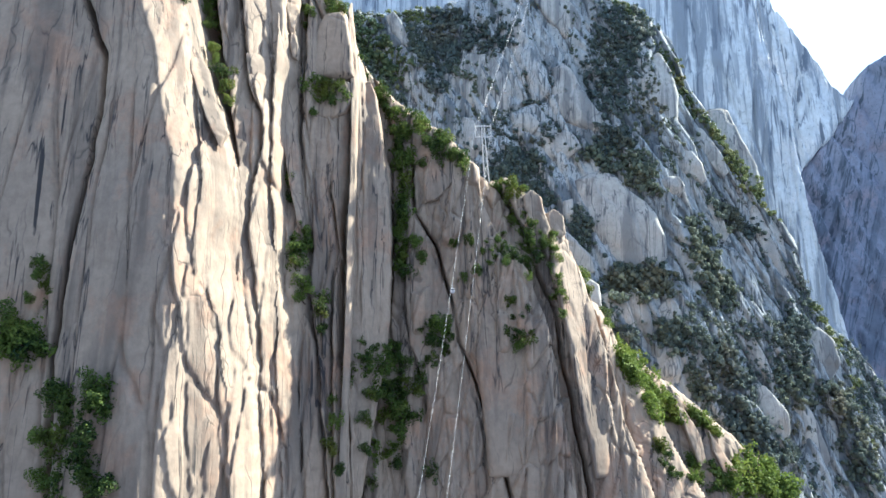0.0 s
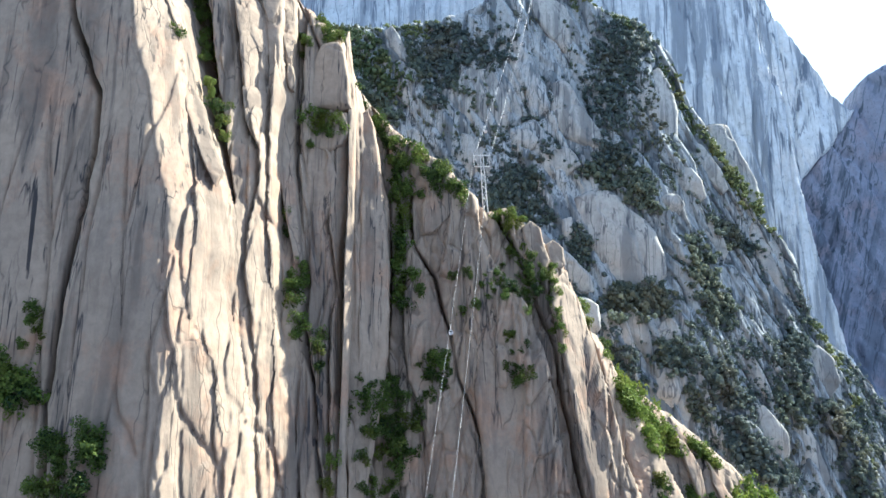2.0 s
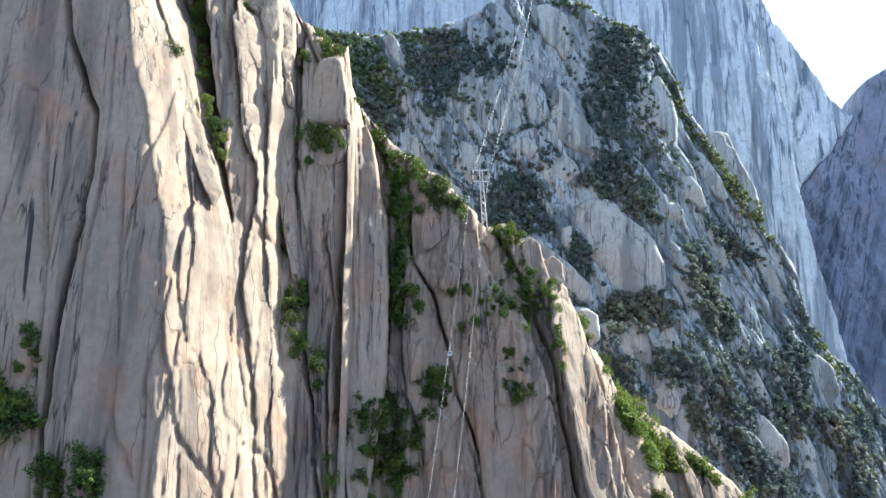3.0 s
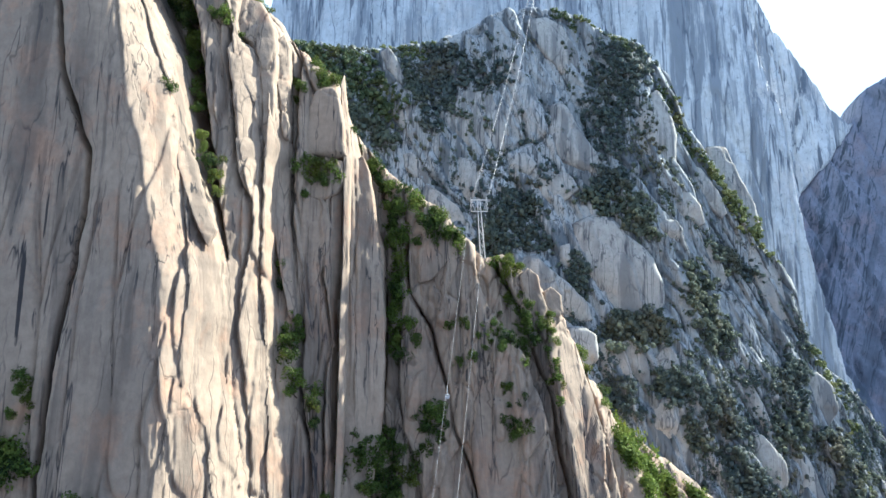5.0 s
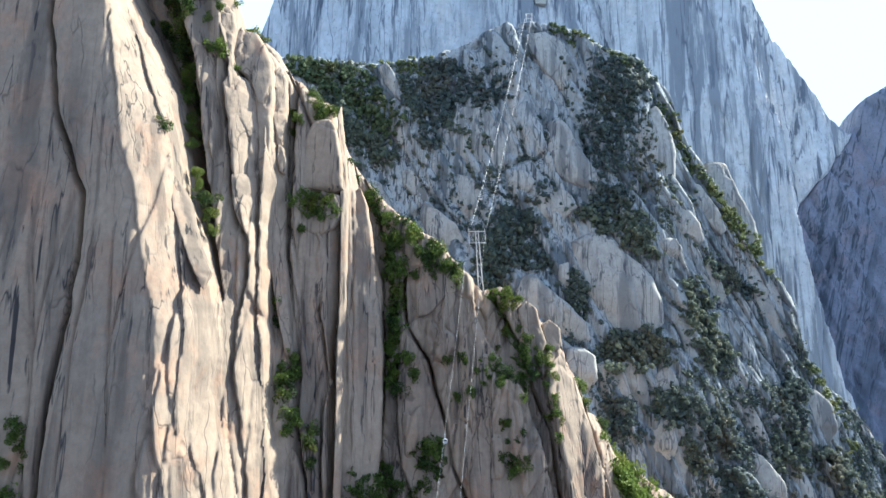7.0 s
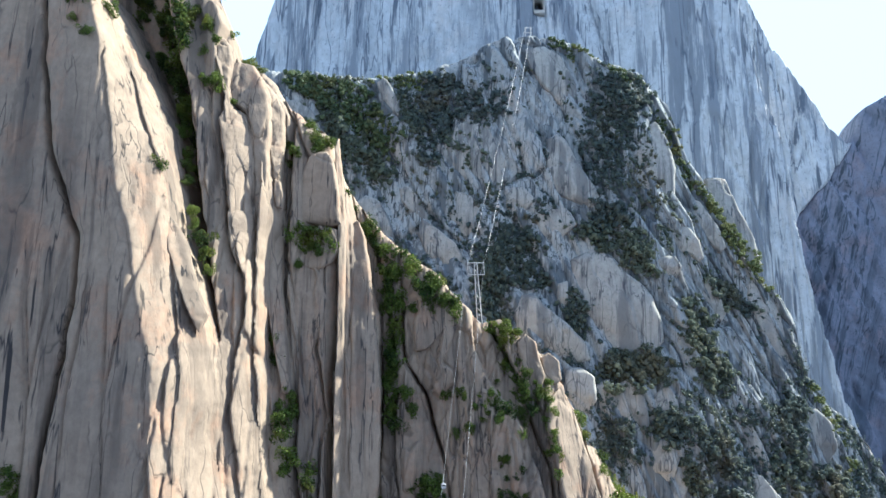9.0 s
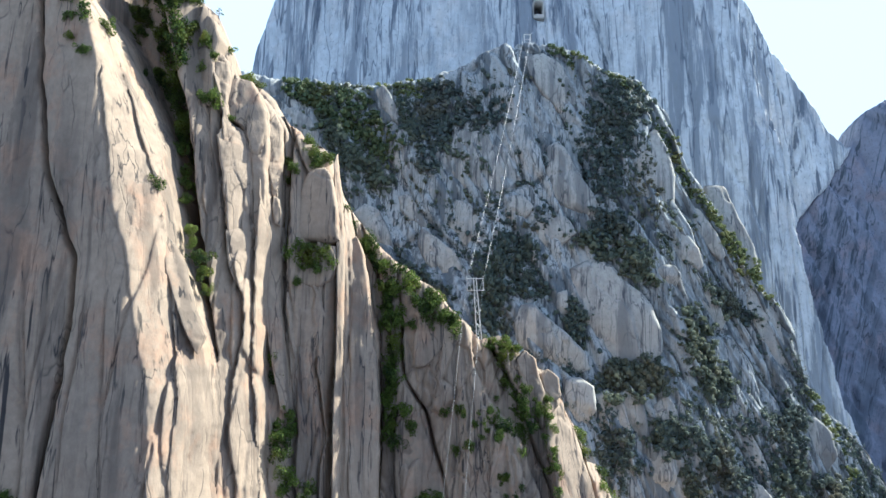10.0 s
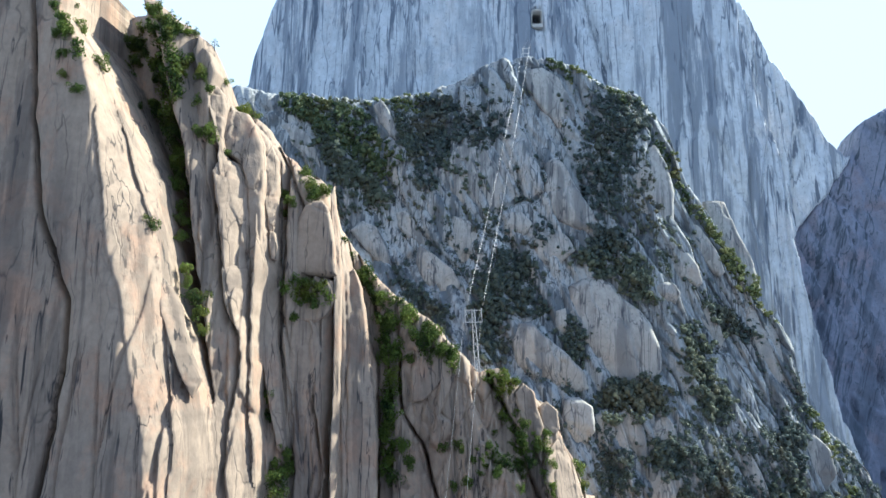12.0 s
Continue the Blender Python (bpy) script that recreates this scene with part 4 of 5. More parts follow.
shrubs([(-53.4, 198.7, 4.7), (-53.5, 193.5, 4.4), (-59.3, 183.8, 3.7), (-56.5, 172.7, 3.9), (-57.8, 159.1, 4.3), (-53.2, 149.0, 3.6), (-34.1, 200.2, 5.3), (-30.5, 187.4, 6.6), (-25.5, 178.0, 7.3), (-23.8, 165.4, 5.3), (-37.4, 187.5, 4.6), (-31.0, 213.2, 4.7), (-30.2, 205.1, 4.7), (-40.9, 156.5, 3.6), (-15.9, 187.4, 4.6), (-6.1, 143.7, 4.6), (-1.3, 222.9, 4.9), (-6.2, 216.3, 4.3), (2.0, 226.7, 3.6), (45.3, 216.1, 4.5), (41.3, 212.3, 3.3), (-21.0, 203.5, 4.0), (-42.7, 173.0, 3.8), (-26.6, 147.2, 4.6)])
shrubs([(-38.7, 138.7, 3.3)])
shrubs([(-83.6, 413.9, 4.5), (-84.5, 406.7, 3.2), (-69.5, 418.7, 5.2), (-64.7, 422.0, 3.3), (-71.3, 364.5, 4.7), (-63.0, 361.3, 3.8), (-66.2, 354.2, 3.8), (-75.1, 345.6, 3.1)])
shrubs([(-22.2, 306.0, 4.7), (-24.1, 293.0, 4.4), (-16.5, 275.0, 4.6), (-13.1, 264.9, 4.0), (-21.5, 256.6, 5.0), (-25.2, 265.7, 4.0), (5.4, 273.2, 3.0), (15.5, 273.3, 3.3), (-13.5, 323.0, 3.3), (-22.3, 327.4, 5.4), (-28.1, 322.8, 4.8)])
shrubs([(53.2, 286.0, 4.0), (51.6, 277.7, 4.0), (59.8, 273.9, 4.3), (65.5, 279.7, 3.0), (55.8, 264.8, 3.3), (67.9, 263.5, 2.7), (32.0, 274.2, 3.0), (34.9, 269.7, 3.0), (20.1, 255.3, 3.3), (39.6, 238.9, 2.9), (11.9, 252.4, 2.6), (51.1, 260.2, 3.0)])
shrubs([(-163.4, 470.9, 4.5), (-167.3, 471.4, 4.2), (-178.5, 490.3, 3.8), (-160.5, 460.7, 2.5), (-169.7, 452.0, 2.6), (-178.6, 488.9, 3.2), (-182.6, 481.8, 2.6), (-179.9, 470.3, 2.1), (-181.0, 511.4, 3.2), (-187.4, 507.8, 3.1), (-185.6, 519.0, 4.3), (-176.6, 498.6, 2.9)])
shrubs([(-121.6, 446.0, 4.2), (-118.5, 442.8, 3.7), (-126.2, 444.4, 3.0), (-111.9, 435.7, 2.4), (-111.1, 468.2, 4.5), (-105.9, 466.3, 2.9), (-113.3, 467.2, 2.8), (-84.6, 417.0, 3.2), (-80.1, 410.9, 2.9), (-79.3, 438.2, 3.2), (-74.4, 431.8, 3.9), (-71.2, 424.4, 3.9), (-76.8, 437.8, 3.3), (-62.6, 420.6, 3.3), (-66.9, 417.4, 3.6)])
shrubs([(-156.1, 503.3, 4.5), (-152.3, 486.1, 5.1), (-149.1, 464.9, 5.1), (-146.0, 444.9, 5.1), (-142.3, 427.7, 4.8), (-134.5, 404.9, 4.3), (-132.2, 395.3, 4.3), (-133.6, 387.8, 3.6), (-144.7, 501.5, 4.2), (-148.0, 507.9, 4.2), (-142.2, 506.2, 3.0), (-137.7, 505.1, 2.7), (-134.7, 505.7, 2.8), (-160.1, 493.8, 3.8), (-137.5, 415.0, 4.3), (-128.2, 463.3, 3.0), (-125.7, 479.7, 3.3), (-121.4, 470.5, 2.7), (-134.3, 489.0, 2.8), (-117.9, 480.3, 2.5)])
shrubs([(-133.4, 397.5, 3.8), (-130.4, 387.4, 3.4), (-153.2, 475.4, 4.5), (-145.3, 455.2, 4.2)])
shrubs([(-124.1, 499.7, 2.1), (-147.1, 511.2, 3.0), (-152.6, 512.5, 3.6), (-172.3, 535.1, 3.6)])
shrubs([(-177.8, 483.7, 3.6), (-175.7, 480.8, 3.0), (-167.3, 451.1, 2.6), (-161.4, 467.8, 3.8), (-156.8, 461.8, 4.4), (-153.6, 456.0, 3.6), (-176.5, 508.2, 4.0), (-171.7, 503.4, 3.2), (-162.9, 494.7, 4.0), (-160.3, 486.7, 4.2), (-155.2, 477.5, 2.8), (-166.9, 522.4, 4.6), (-163.4, 517.2, 4.2), (-176.5, 470.3, 2.4), (-176.2, 458.9, 2.4), (-153.1, 517.2, 3.6), (-142.1, 505.3, 3.4), (-126.0, 477.4, 3.6)])
for x, z, r, deep in ((-122.5, 369, 3.6, 344), (-121, 362, 3.0, 343), (-117.5, 355, 4.2, 342), (-115.5, 347, 4.4, 342), (-112.5, 338, 3.0, 341), (-131.5, 395, 3.4, 356), (-128, 386, 3.0, 352), (-134, 404, 3.4, 360), (-136, 416, 3.8, 364), (-139, 431, 4.6, 368),
                      (-143, 446, 5.2, 370), (-146, 462, 5.6, 372), (-150, 478, 5.6, 374), (-152, 497, 5.0, 374), (-141, 455, 5.0, 376), (-145, 470, 5.4, 378), (-148, 488, 5.2, 378), (-138, 424, 4.2, 372), (-140, 438, 4.6, 374), (-155, 508, 4.4, 370)):
    shrub(x, z, r, 1.0, deep)
NEAR_CLUMPS = [leaves(640 + k, 190, 0.17, 10) for k in range(7)]


def cliff_scrub(count, r, outline):
    pieces = []
    for x, z in spread(count, outline, shrub_rng):
        place = surface(x, z, 100, "near")
        if place is None or place.y > 640:
            continue
        c, f = shrub_rng.choice(NEAR_CLUMPS)
        s, w = 1.2 * r * shrub_rng.uniform(0.55, 1.15), shrub_rng.uniform(0, 6.28)
        turn = np.array([[math.cos(w), -math.sin(w), 0], [math.sin(w), math.cos(w), 0], [0, 0, shrub_rng.uniform(0.85, 1.2)]])
        pieces.append((c @ turn.T * s + (x, place.y - 0.3 * s, z), f))
    if pieces:
        tagged(new("cliff_scrub", mesh_of("cliff_scrub", *joined(pieces), LEAF, False)), "tangled green scrub along a ledge of the warm cliff", "scrub", kind="stuff")


cliff_scrub(40, 3.6, [(-45, 216), (-28, 220), (-21, 203), (-18, 184), (-14, 172), (-27, 166), (-42, 179), (-44, 197)])
cliff_scrub(42, 3.7, [(-34, 349), (-23, 344), (-20, 309), (-22, 257), (-27, 254), (-29, 311)])
cliff_scrub(26, 3.0, [(-17, 348), (6, 341), (16, 325), (13, 313), (3, 317), (-8, 329)])
cliff_scrub(16, 3.1, [(31, 317), (48, 316), (53, 305), (41, 302), (33, 308)])
cliff_scrub(22, 2.7, [(36, 299), (50, 294), (57, 270), (51, 253), (42, 281)])
cliff_scrub(18, 2.7, [(58, 280), (69, 277), (69, 253), (72, 233), (68, 230), (61, 253)])
cliff_scrub(24, 3.3, [(-12, 229), (6, 226), (4, 210), (-7, 200), (-14, 188), (-16, 210)])
cliff_scrub(10, 2.8, [(-85, 279), (-74, 279), (-74, 256), (-81, 252)])
cliff_scrub(64, 3.7, [(-169, 528), (-138, 504), (-134, 480), (-139, 453), (-138, 431), (-130, 391), (-123, 372), (-127, 382), (-139, 424), (-157, 482)])
cliff_scrub(26, 3.0, [(-183, 509), (-176, 536), (-169, 497), (-154, 453), (-174, 473), (-188, 501)])
cliff_scrub(14, 4.5, [(-195, 226), (-182, 222), (-175, 208), (-178, 200), (-192, 200)])
cliff_scrub(36, 3.9, [(-169, 193), (-141, 195), (-137, 184), (-149, 168), (-136, 151), (-165, 148), (-167, 173)])
cliff_scrub(8, 2.5, [(-185, 251), (-174, 245), (-174, 228), (-184, 227)])
cliff_scrub(18, 2.8, [(-84, 368), (-58, 369), (-57, 355), (-69, 350), (-80, 355)])
cliff_scrub(16, 2.6, [(-39, 176), (-30, 182), (-26, 163), (-29, 145), (-38, 148)])
cliff_scrub(12, 2.3, [(32, 239), (48, 239), (50, 219), (34, 216)])
cliff_scrub(12, 2.3, [(19, 283), (37, 281), (39, 259), (25, 259)])
cliff_scrub(46, 3.0, [(-55, 400), (-53, 405), (-45, 389), (-35, 371), (-25, 366), (-8, 354), (2, 347), (12, 337), (18, 326), (12, 324), (2, 337), (-11, 344), (-22, 348), (-28, 334), (-32, 348), (-38, 362), (-42, 368), (-51, 385)])
cliff_scrub(95, 4.3, [(105, 217), (117, 216), (128, 206), (139, 192), (148, 178), (148, 167), (141, 162), (124, 172), (118, 186), (108, 197)])
cliff_scrub(22, 3.7, [(155, 175), (164, 171), (175, 162), (175, 157), (163, 164)])
cliff_scrub(55, 5.7, [(188, 149), (201, 147), (212, 143), (224, 126), (227, 119), (184, 124), (172, 132)])
cliff_scrub(20, 3.1, [(122, 161), (129, 157), (140, 137), (133, 136), (125, 146)])
cliff_scrub(18, 3.2, [(150, 149), (160, 138), (166, 132), (150, 132), (141, 141)])
cliff_scrub(16, 2.9, [(165, 148), (171, 138), (175, 125), (160, 126)])


def clump(seed, count, size, lobes):
    """A bushy crown seen from far: a lumpy leafy heart with loose leaves standing out of it all round."""
    rng = np.random.default_rng(seed)
    pieces = []
    for _ in range(lobes):
        c, f = HEART
        bump = rng.uniform(0.75, 1.2, (len(c), 1))
        pieces.append((c * bump * rng.uniform(0.3, 0.52) + rng.normal(size=3) * (0.42, 0.3, 0.3), f))
    pieces.append(leaves(seed, count, size, lobes + 3))
    return joined(pieces)


HEART = [], []
for axis in range(3):
    for side in (-1, 1):
        first = len(HEART[0])
        for u in (-1, 0, 1):
            for v in (-1, 0, 1):
                p = [u, v]
                p.insert(axis, side)
                HEART[0].append(tuple(Vector(p).normalized()))
        for u in (0, 1):
            for v in (0, 1):
                k = first + 3 * u + v
                HEART[1].append((k, k + 1, k + 4, k + 3) if (side > 0) == (axis != 1) else (k, k + 3, k + 4, k + 1))
HEART = np.array(HEART[0]), np.array(HEART[1])
CLUMPS = [clump(700 + k, 24, 0.24, 2) for k in range(8)]
TUFTS = [clump(720 + k, 13, 0.24, 1) for k in range(6)]


def thicket(count, r, outline, rng, label, mat):
    pieces = []
    for x, z in spread(count, outline, rng):
        x, z = x + rng.gauss(0, 0.9 * r), z + rng.gauss(0, 0.9 * r)
        place = surface(x, z, 300, "slope")
        if place is None or place.y > 850:
            continue
        c, f = rng.choice(CLUMPS)
        s, w = r * rng.choice((0.5, 0.7, 0.9, 1.1, 1.3)), rng.uniform(0, 6.28)
        turn = np.array([[math.cos(w), -math.sin(w), 0], [math.sin(w), math.cos(w), 0], [0, 0, 1]])
        pieces.append((c @ turn.T * s + (x, place.y - 0.55 * s, z), f))
    if pieces:
        tagged(new("scrub_thicket", mesh_of("scrub_thicket", *joined(pieces), mat, False)), label, "scrub", kind="stuff")


def gully_scrub(count, r, outline):
    thicket(int(count * 2.2), r * 0.95, outline, shrub_rng, "dense dark green scrub filling a gully of the slope, haze-blue painted in", LEAF_FAR)


def rib_scrub(count, r, outline):
    thicket(int(count * 2.4), r * 0.95, outline, shrub_rng, "yellow-green bushes along a rib of the slope, sunlight painted into the leaf colour", LEAF_LIT)


gully_scrub(70, 4.9, [(48, 405), (71, 359), (65, 317), (49, 312), (38, 338), (44, 382)])
gully_scrub(40, 4.4, [(130, 360), (150, 338), (137, 311), (127, 338)])
gully_scrub(60, 5.1, [(245, 360), (265, 349), (280, 315), (267, 283), (248, 310)])
gully_scrub(60, 5.1, [(252, 304), (291, 294), (297, 259), (264, 259)])
gully_scrub(60, 4.9, [(239, 236), (273, 215), (294, 183), (272, 183), (243, 204)])
gully_scrub(60, 5.2, [(358, 261), (374, 238), (360, 209), (334, 226)])
gully_scrub(70, 5.4, [(264, 183), (291, 153), (318, 117), (285, 114), (261, 149)])
gully_scrub(50, 5.2, [(412, 181), (416, 138), (422, 86), (391, 97), (388, 138)])
gully_scrub(150, 4.7, [(174, 613), (230, 610), (242, 587), (228, 550), (208, 518), (186, 453), (180, 441), (169, 485), (156, 532), (170, 572)])
gully_scrub(150, 4.7, [(-16, 612), (19, 615), (28, 593), (77, 585), (79, 550), (58, 544), (21, 551), (3, 518), (3, 488), (-15, 499), (-21, 531)])
rib_scrub(130, 5.3, [(-166, 610), (-129, 607), (-78, 596), (-61, 560), (-46, 528), (-45, 509), (-69, 521), (-100, 545), (-132, 571), (-158, 585)])
gully_scrub(70, 5.3, [(-126, 561), (-75, 523), (-45, 499), (-44, 468), (-68, 486), (-98, 504)])
gully_scrub(90, 5.0, [(69, 423), (95, 436), (105, 412), (108, 360), (85, 360), (69, 382), (53, 393)])
gully_scrub(90, 5.1, [(135, 424), (192, 429), (218, 411), (215, 371), (189, 388), (157, 411)])
gully_scrub(70, 5.4, [(154, 290), (219, 292), (226, 269), (176, 267), (156, 264)])
rib_scrub(44, 3.6, [(237, 563), (249, 566), (266, 528), (278, 492), (301, 462), (293, 452), (267, 489), (251, 526)])
rib_scrub(70, 4.2, [(291, 461), (302, 459), (327, 418), (348, 391), (376, 359), (365, 353), (331, 385), (309, 418)])
rib_scrub(26, 3.0, [(121, 667), (145, 655), (165, 625), (159, 623), (138, 647)])
rib_scrub(26, 3.0, [(152, 661), (173, 648), (195, 621), (186, 621), (162, 642)])
rib_scrub(22, 3.6, [(186, 614), (229, 607), (244, 599), (208, 597)])
gully_scrub(18, 4.1, [(314, 352), (335, 350), (347, 338), (318, 338)])
gully_scrub(40, 4.7, [(276, 375), (311, 370), (320, 349), (300, 343)])
gully_scrub(50, 4.9, [(162, 295), (221, 303), (226, 283), (172, 271)])
gully_scrub(40, 5.1, [(325, 204), (359, 204), (368, 176), (344, 166), (327, 172)])
gully_scrub(30, 5.2, [(377, 182), (405, 181), (403, 160), (384, 149)])
gully_scrub(30, 4.8, [(201, 244), (226, 239), (237, 218), (208, 214)])
rib_scrub(20, 3.6, [(380, 265), (394, 265), (407, 250), (412, 215), (405, 215), (392, 250)])
rib_scrub(24, 2.9, [(415, 233), (423, 233), (430, 170), (428, 112), (421, 112), (420, 170)])
gully_scrub(50, 4.6, [(161, 454), (195, 447), (197, 426), (169, 426)])
gully_scrub(40, 4.4, [(-43, 412), (-25, 394), (-3, 382), (19, 359), (8, 354), (-25, 376)])
gully_scrub(30, 4.2, [(152, 245), (179, 239), (185, 206), (152, 204)])
gully_scrub(40, 4.4, [(36, 405), (65, 394), (73, 359), (51, 354)])
gully_scrub(30, 4.3, [(200, 241), (233, 236), (225, 220), (204, 225)])
gully_scrub(30, 4.3, [(227, 215), (239, 184), (255, 163), (233, 174)])
gully_scrub(26, 3.9, [(189, 412), (213, 411), (222, 393), (200, 393)])
gully_scrub(24, 4.4, [(459, 323), (459, 323), (480, 317), (486, 304)])
rib_scrub(30, 3.6, [(-79, 601), (-29, 607), (-3, 614), (-19, 589), (-41, 594)])
gully_scrub(40, 4.1, [(-40, 585), (-15, 552), (-18, 518), (-31, 544)])
tufts_rng = random.Random(11)
for z0 in range(60, 620, 80):
    for x0 in range(-150, 520, 110):
        tries = np.array([(tufts_rng.uniform(x0, x0 + 110), tufts_rng.uniform(z0, z0 + 80)) for _ in range(700)])
        tx, tz = tries[:, 0], tries[:, 1]
        gully = slabs(tx + 0.38 * tz, tz, 34.0, 150.0, 5)[1] + 0.7 * slabs(tx + 0.38 * tz, tz, 9.0, 75.0, 15)[1]
        here = gully + 1.1 * fractal(tx / 45 + tz / 160, tz / 70, 90, 4)
        spots = tries[(here > 0.30 - 0.35 * smooth(360, 240, tz)) & (tz < crest_z(SLOPE_CREST, tx) - 4)].tolist()
        pieces = []
        spots = np.array(spots[:220]).reshape(-1, 2)
        base = slope_depth(spots[:, :1], spots[:, 1:])[1][:, 0] if len(spots) else []
        for (x, z), y in zip(spots.tolist(), base):
            place = surface(x, z, 300, "slope")
            if place is not None and y - 4 < place.y < 830:
                c, f = tufts_rng.choice(TUFTS)
                s = tufts_rng.uniform(1.8, 5.5)
                pieces.append((c * s + (x, place.y - 0.3 * s, z), f))
        if pieces:
            tagged(new("scrub_tufts", mesh_of("scrub_tufts", *joined(pieces), LEAF_FAR, False)), "scattered dark green tufts in the cracks of grey rock, haze-blue painted in", "scrub", kind="stuff")


# ---- the cableway ----
STEEL, steel_tree, steel_node = material("galvanised_steel", 0.45)
steel_node.inputs["Metallic"].default_value = 0.2
steel_node.inputs["Base Color"].default_value = (0.5, 0.51, 0.52, 1)
CONCRETE, concrete_tree, concrete_node = material("concrete", 0.9)
concrete_tree.links.new(ramp(concrete_tree, noise_of(concrete_tree, stretched(concrete_tree, 1, 1, 1), 0.5), (0.3, (0.36, 0.35, 0.33)), (0.7, (0.5, 0.49, 0.46))), concrete_node.inputs["Base Color"])
CABIN, cabin_tree, cabin_node = material("cabin_paint", 0.35)
cabin_node.inputs["Base Color"].default_value = (0.5, 0.5, 0.52, 1)


def beam(a, b, r, sides=6):
    return tube([a, b], [r, r], sides)


TOWER_BASE, TOWER_TOP = Vector((27.6, 417.0, 313.0)), Vector((25.2, 417.0, 352.0))
tower = new("cableway_tower")
tower.location = TOWER_BASE


def on_tower(k, dx=0.0, dy=0.0):
    return tuple((TOWER_TOP - TOWER_BASE) * k + Vector((dx, dy, 0)))


for sx in (-1, 1):
    for sy in (-1, 1):
        part("leg", mesh_of("leg", *beam(on_tower(0, 1.5 * sx, 1.5 * sy), on_tower(1, 0.8 * sx, 0.8 * sy), 0.24, 8), STEEL), tower)
for k in range(10):
    a, b = k / 10, (k + 1) / 10
    wa, wb = 1.5 - 0.7 * a, 1.5 - 0.7 * b
    f = (-1) ** k
    pieces = [beam(on_tower(a, f * wa, s * wa), on_tower(b, -f * wb, s * wb), 0.1) for s in (-1, 1)]
    pieces += [beam(on_tower(a, s * wa, f * wa), on_tower(b, s * wb, -f * wb), 0.1) for s in (-1, 1)]
    part("brace", mesh_of("brace", *joined(pieces), STEEL), tower)
for k in (0.80, 0.985):
    arm = part("cross_arm", mesh_of("cross_arm", *joined([beam(on_tower(k, -5.2, s), on_tower(k, 5.2, s), 0.2) for s in (-0.7, 0.7)] + [beam(on_tower(k, x, -0.7), on_tower(k, x, 0.7), 0.12) for x in (-5, -2.5, 2.5, 5)]), STEEL), tower)
for sx in (-1, 1):
    part("hanger", mesh_of("hanger", *joined([beam(on_tower(0.80, 5 * sx, 0), on_tower(1.03, 5 * sx, 0), 0.16), beam(on_tower(0.985, 5 * sx, 0), on_tower(0.80, 2.4 * sx, 0), 0.12)]), STEEL), tower)
    part("sheave_train", mesh_of("sheave_train", *joined([beam(on_tower(0.90, 5 * sx - 0.15, y), on_tower(0.90, 5 * sx + 0.15, y), 0.45, 12) for y in (-3, -1.8, -0.6, 0.6, 1.8, 3)] + [beam(on_tower(0.91, 5 * sx, -3.4), on_tower(0.91, 5 * sx, 3.4), 0.14)]), STEEL), tower)
pad_me = bpy.data.meshes.new("footing")
pad = bmesh.new()
bmesh.ops.create_cube(pad, size=1, matrix=pose(0, 0, -2.0) @ Matrix.Diagonal((5.2, 5.2, 5.0, 1)))
bmesh.ops.bevel(pad, geom=pad.edges[:], offset=0.2, segments=2, affect="EDGES")
pad.to_mesh(pad_me)
pad_me.materials.append(CONCRETE)
part("footing", pad_me, tower, "pale concrete footing")
tagged(tower, "slender galvanised lattice cableway tower on the ridge", "cableway tower")


SADDLE = Vector((108.0, 750.0, 656.8))


def cable_point(side, k, lift=0.0):
    """Along the line: k from 0 at the cave to 0.2 at the crest, 1 at the tower and 2 far below."""
    top = Vector((CAVE_X - 2 + 3.0 * side, 1072, CAVE_Z - 8))
    crest = SADDLE + Vector((3.6 * side, 0, 14))
    at = TOWER_TOP + Vector((5.0 * side, 0, -3.2))
    low = Vector((-27 + 5.0 * side, 120, 12))
    if k <= 0.2:
        return top.lerp(crest, k * 5) + Vector((0, 0, lift))
    if k <= 1:
        k = (k - 0.2) / 0.8
        return crest.lerp(at, k) + Vector((0, 0, lift - 7 * 4 * k * (1 - k)))
    k -= 1
    return at.lerp(low, k) + Vector((0, 0, -9 * 4 * k * (1 - k) + lift))


saddle = new("saddle_tower")
saddle.location = SADDLE
for sx in (-1, 1):
    part("leg", mesh_of("leg", *joined([beam((2.6 * sx, sy, -12), (3.4 * sx, 0.6 * sy, 15), 0.32) for sy in (-1.6, 1.6)] + [beam((2.6 * sx, -1.6, 0), (3.2 * sx, 0.8, 9), 0.15)]), STEEL), saddle)
for z in (2, 9, 15):
    part("cross_arm", mesh_of("cross_arm", *joined([beam((-4.2, sy, z), (4.2, sy, z), 0.28) for sy in (-0.8, 0.8)]), STEEL), saddle)
tagged(saddle, "short steel saddle frame carrying the cables over the crest", "cableway tower")
for side in (-1, 1):
    for lift, r in ((0.0, 0.055), (1.5, 0.045)):
        pts = [cable_point(side, k / 30, lift) for k in range(61)]
        tagged(new("cable", mesh_of("cable", *tube(pts, [r * (1.7 if k < 18 else 1.0 if k < 30 else 0.5) for k in range(len(pts))], 5), STEEL)), "thin pale steel cable strung over the tower", "cable", "cableway cables")


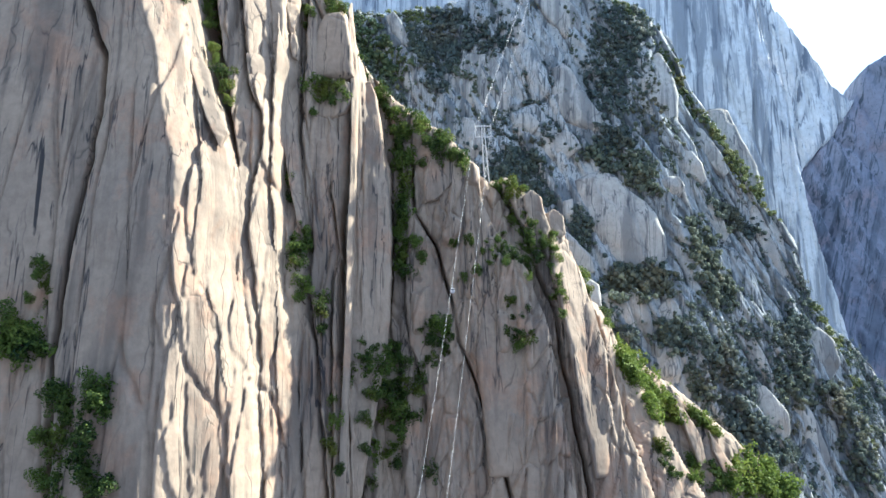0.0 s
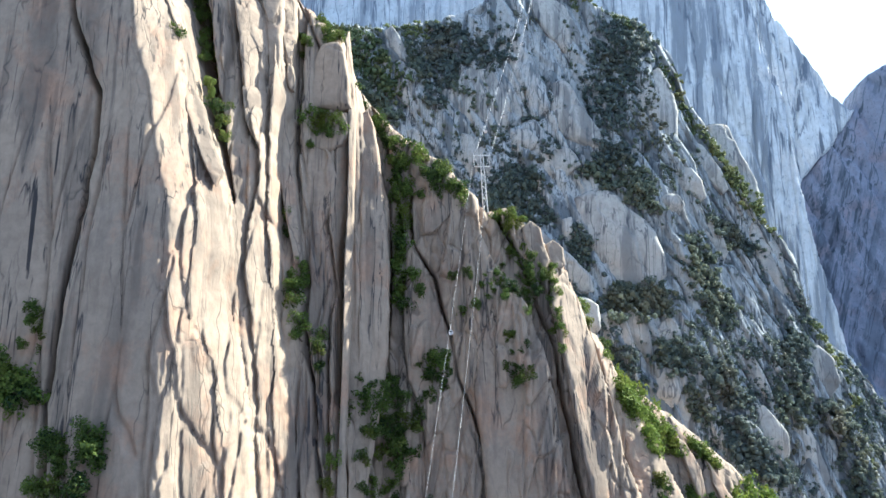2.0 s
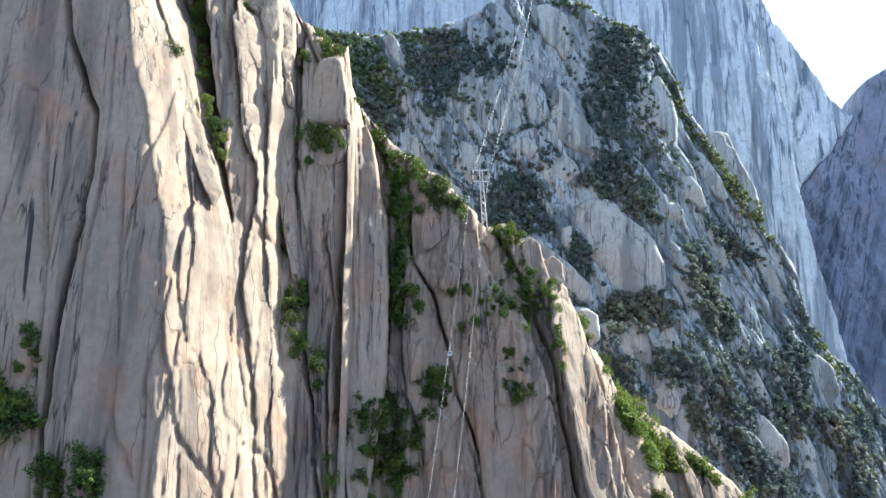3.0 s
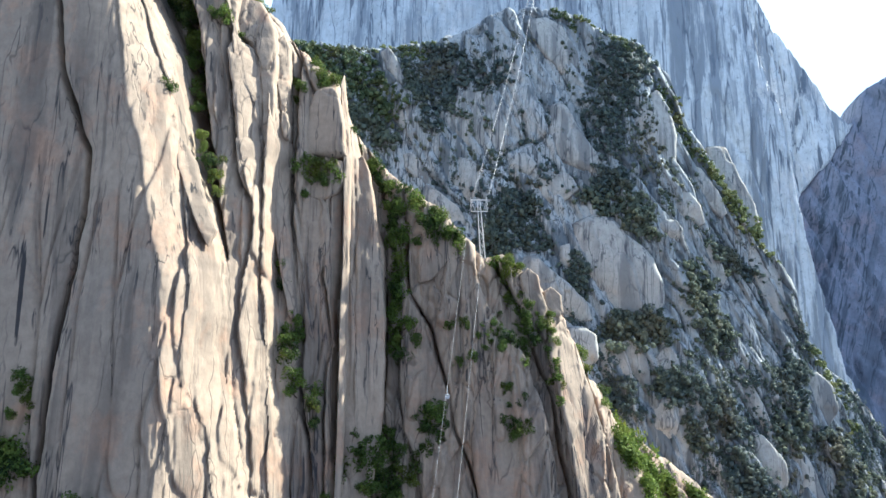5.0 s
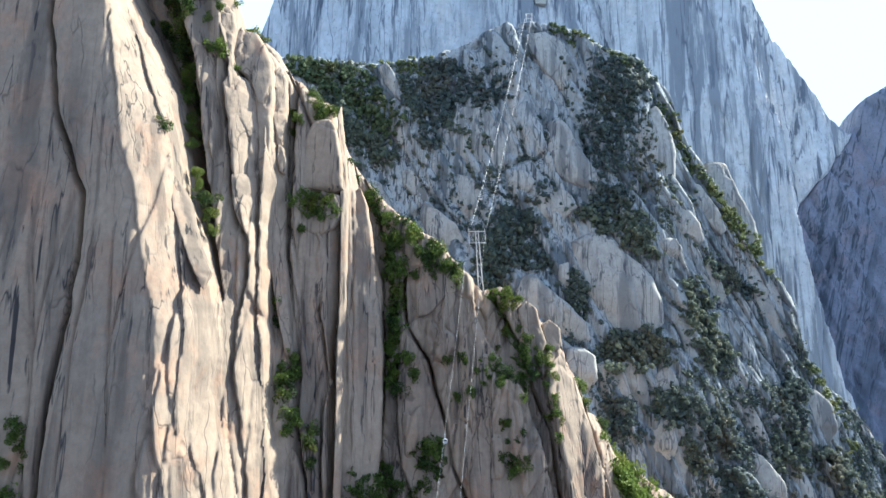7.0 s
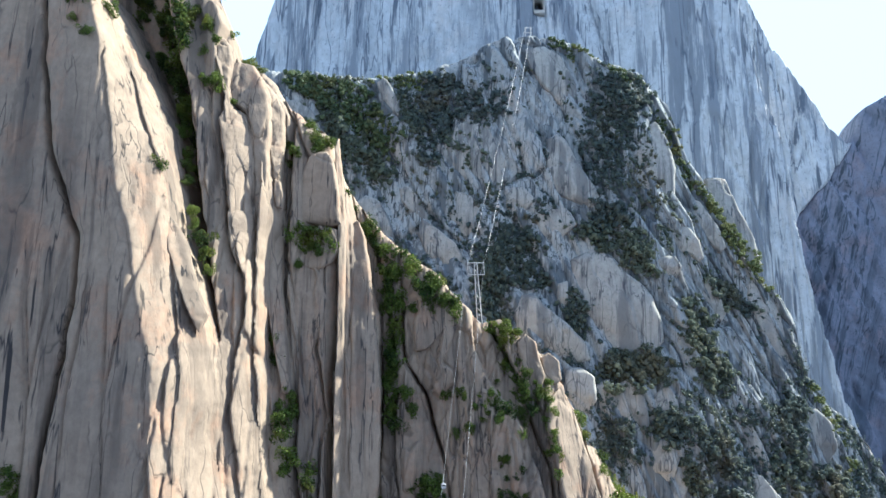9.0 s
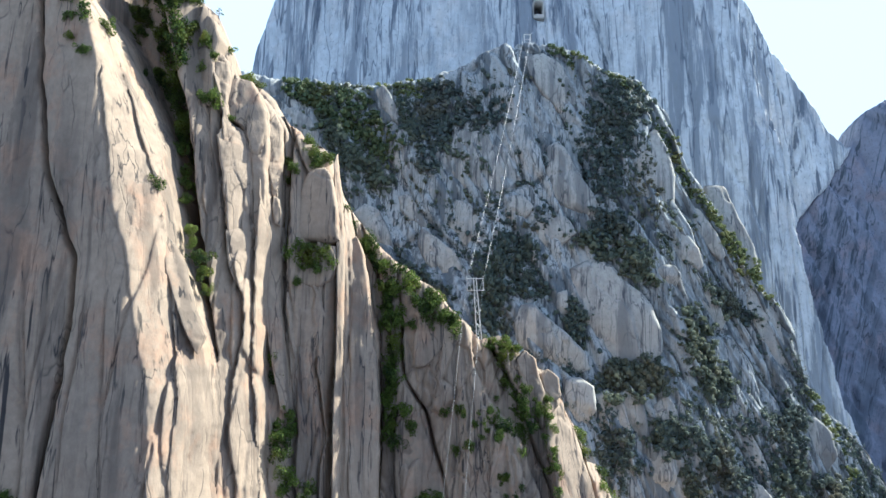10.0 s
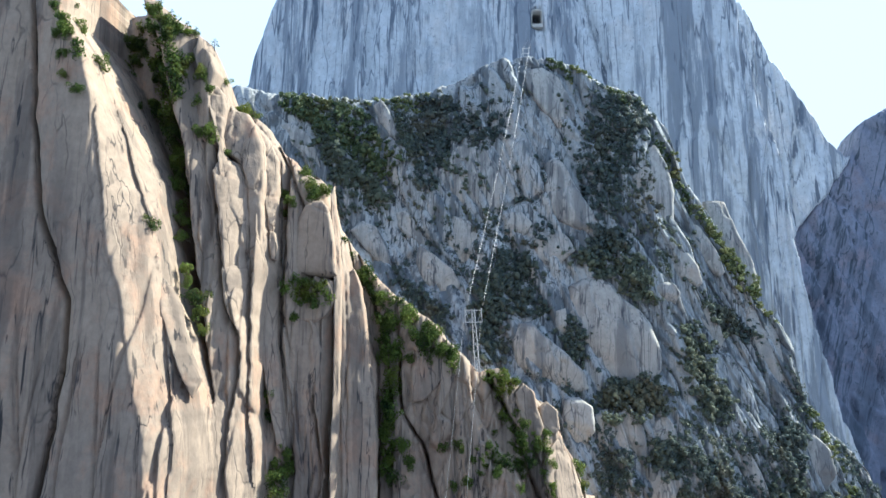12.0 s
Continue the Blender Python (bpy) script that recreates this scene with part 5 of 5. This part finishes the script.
def cabin(side, k):
    ob = new("gondola_cabin")
    me = bpy.data.meshes.new("body")
    bm = bmesh.new()
    bmesh.ops.create_cube(bm, size=1, matrix=pose(0, 0, -3.9) @ Matrix.Diagonal((2.2, 2.4, 2.4, 1)))
    bmesh.ops.bevel(bm, geom=bm.edges[:], offset=0.45, segments=3, affect="EDGES")
    bm.to_mesh(me)
    me.materials.append(CABIN)
    part("body", me, ob)
    part("window_band", mesh_of("window_band", *joined([beam((-1.13, -0.8, -3.5), (-1.13, 0.8, -3.5), 0.12), beam((-0.7, -1.23, -3.5), (0.7, -1.23, -3.5), 0.3)]), GLASS), ob, "dark tinted window")
    part("hanger", mesh_of("hanger", *joined([beam((0, 0, 0.1), (0, 0, -2.8), 0.12), beam((0, -0.6, 0), (0, 0.6, 0), 0.16)]), STEEL), ob)
    ob.location = cable_point(side, k)
    return tagged(ob, "small grey gondola cabin hanging from the cable", "gondola cabin", "gondola cabins")


GLASS, glass_tree, glass_node = material("tinted_glass", 0.1)
glass_node.inputs["Base Color"].default_value = (0.03, 0.035, 0.04, 1)
for side, k in ((1, 0.85), (-1, 0.9), (-1, 0.42), (1, 0.55), (-1, 1.3)):
    cabin(side, k)

# the portal in the far wall
portal = new("cave_station")
wall_y = float(peak_depth(np.array([[CAVE_X - 10.0]]), np.array([[CAVE_Z]]))[1][0, 0]) - 3
portal.location = (CAVE_X, wall_y, CAVE_Z)
arch = [(-CAVE_WIDE / 2, -CAVE_HIGH / 2)] + [(CAVE_WIDE / 2 * math.cos(math.pi - a), CAVE_HIGH / 2 - 4 + 4 * math.sin(a)) for a in np.linspace(0, math.pi, 13)] + [(CAVE_WIDE / 2, -CAVE_HIGH / 2)]
co, faces = [], []
for x, z in arch:
    s = 1.14
    for yy, q in ((0, s), (0, 1.0), (34, 1.0), (34, s)):
        co.append((x * q, yy, z * q + (0.4 if q > 1 else 0)))
n = len(arch)
for k in range(n - 1):
    for j in range(4):
        faces.append((k * 4 + j, k * 4 + (j + 1) % 4, k * 4 + 4 + (j + 1) % 4, k * 4 + 4 + j))
part("arch_lining", mesh_of("arch_lining", co, faces, CONCRETE, False), portal, "pale concrete arch lining")
sill_me = bpy.data.meshes.new("platform")
sill = bmesh.new()
bmesh.ops.create_cube(sill, size=1, matrix=pose(0, 4, -CAVE_HIGH / 2 - 3) @ Matrix.Diagonal((CAVE_WIDE * 1.1, 16, 6, 1)))
bmesh.ops.bevel(sill, geom=sill.edges[:], offset=0.4, segments=2, affect="EDGES")
sill.to_mesh(sill_me)
sill_me.materials.append(CONCRETE)
part("platform", sill_me, portal, "concrete platform under the opening")
tagged(portal, "arched cave mouth of the upper cable station in the sheer wall", "cave station")


# ---- a lone pine on the knoll ----
def pine(x, z, high):
    place = surface(x, z - 2, 100, "near")
    if place is None:
        return
    ob = new("pine_tree")
    rng = random.Random(31)
    part("trunk", mesh_of("trunk", *tube([(0, 0, -2), (0.1, 0, high * 0.5), (0, 0.1, high)], (0.22, 0.15, 0.04), 7), BARK), ob)
    needles = []
    for k in range(7):
        level = high * (0.35 + 0.65 * k / 6)
        for j in range(4):
            w = rng.uniform(0, 6.28)
            reach = (high - level) * 0.32 + 0.5
            c, f = leaves(900 + 7 * k + j, 60, 0.16, 4)
            needles.append((c * (reach * 0.7, reach * 0.7, 0.35) + (reach * math.cos(w), reach * math.sin(w), level), f))
    part("crown", mesh_of("crown", *joined(needles), LEAF, False), ob, "dark green layered needles")
    ob.location = (x, place.y + 1, z)
    tagged(ob, "small dark pine tree standing on the knoll's crest", "tree")


for x, z, high in [(-123.6, 498.0, 6.5), (-133.9, 505.9, 5), (-145.7, 512.0, 6), (-137.8, 507.8, 5)]:
    pine(x, z, high)
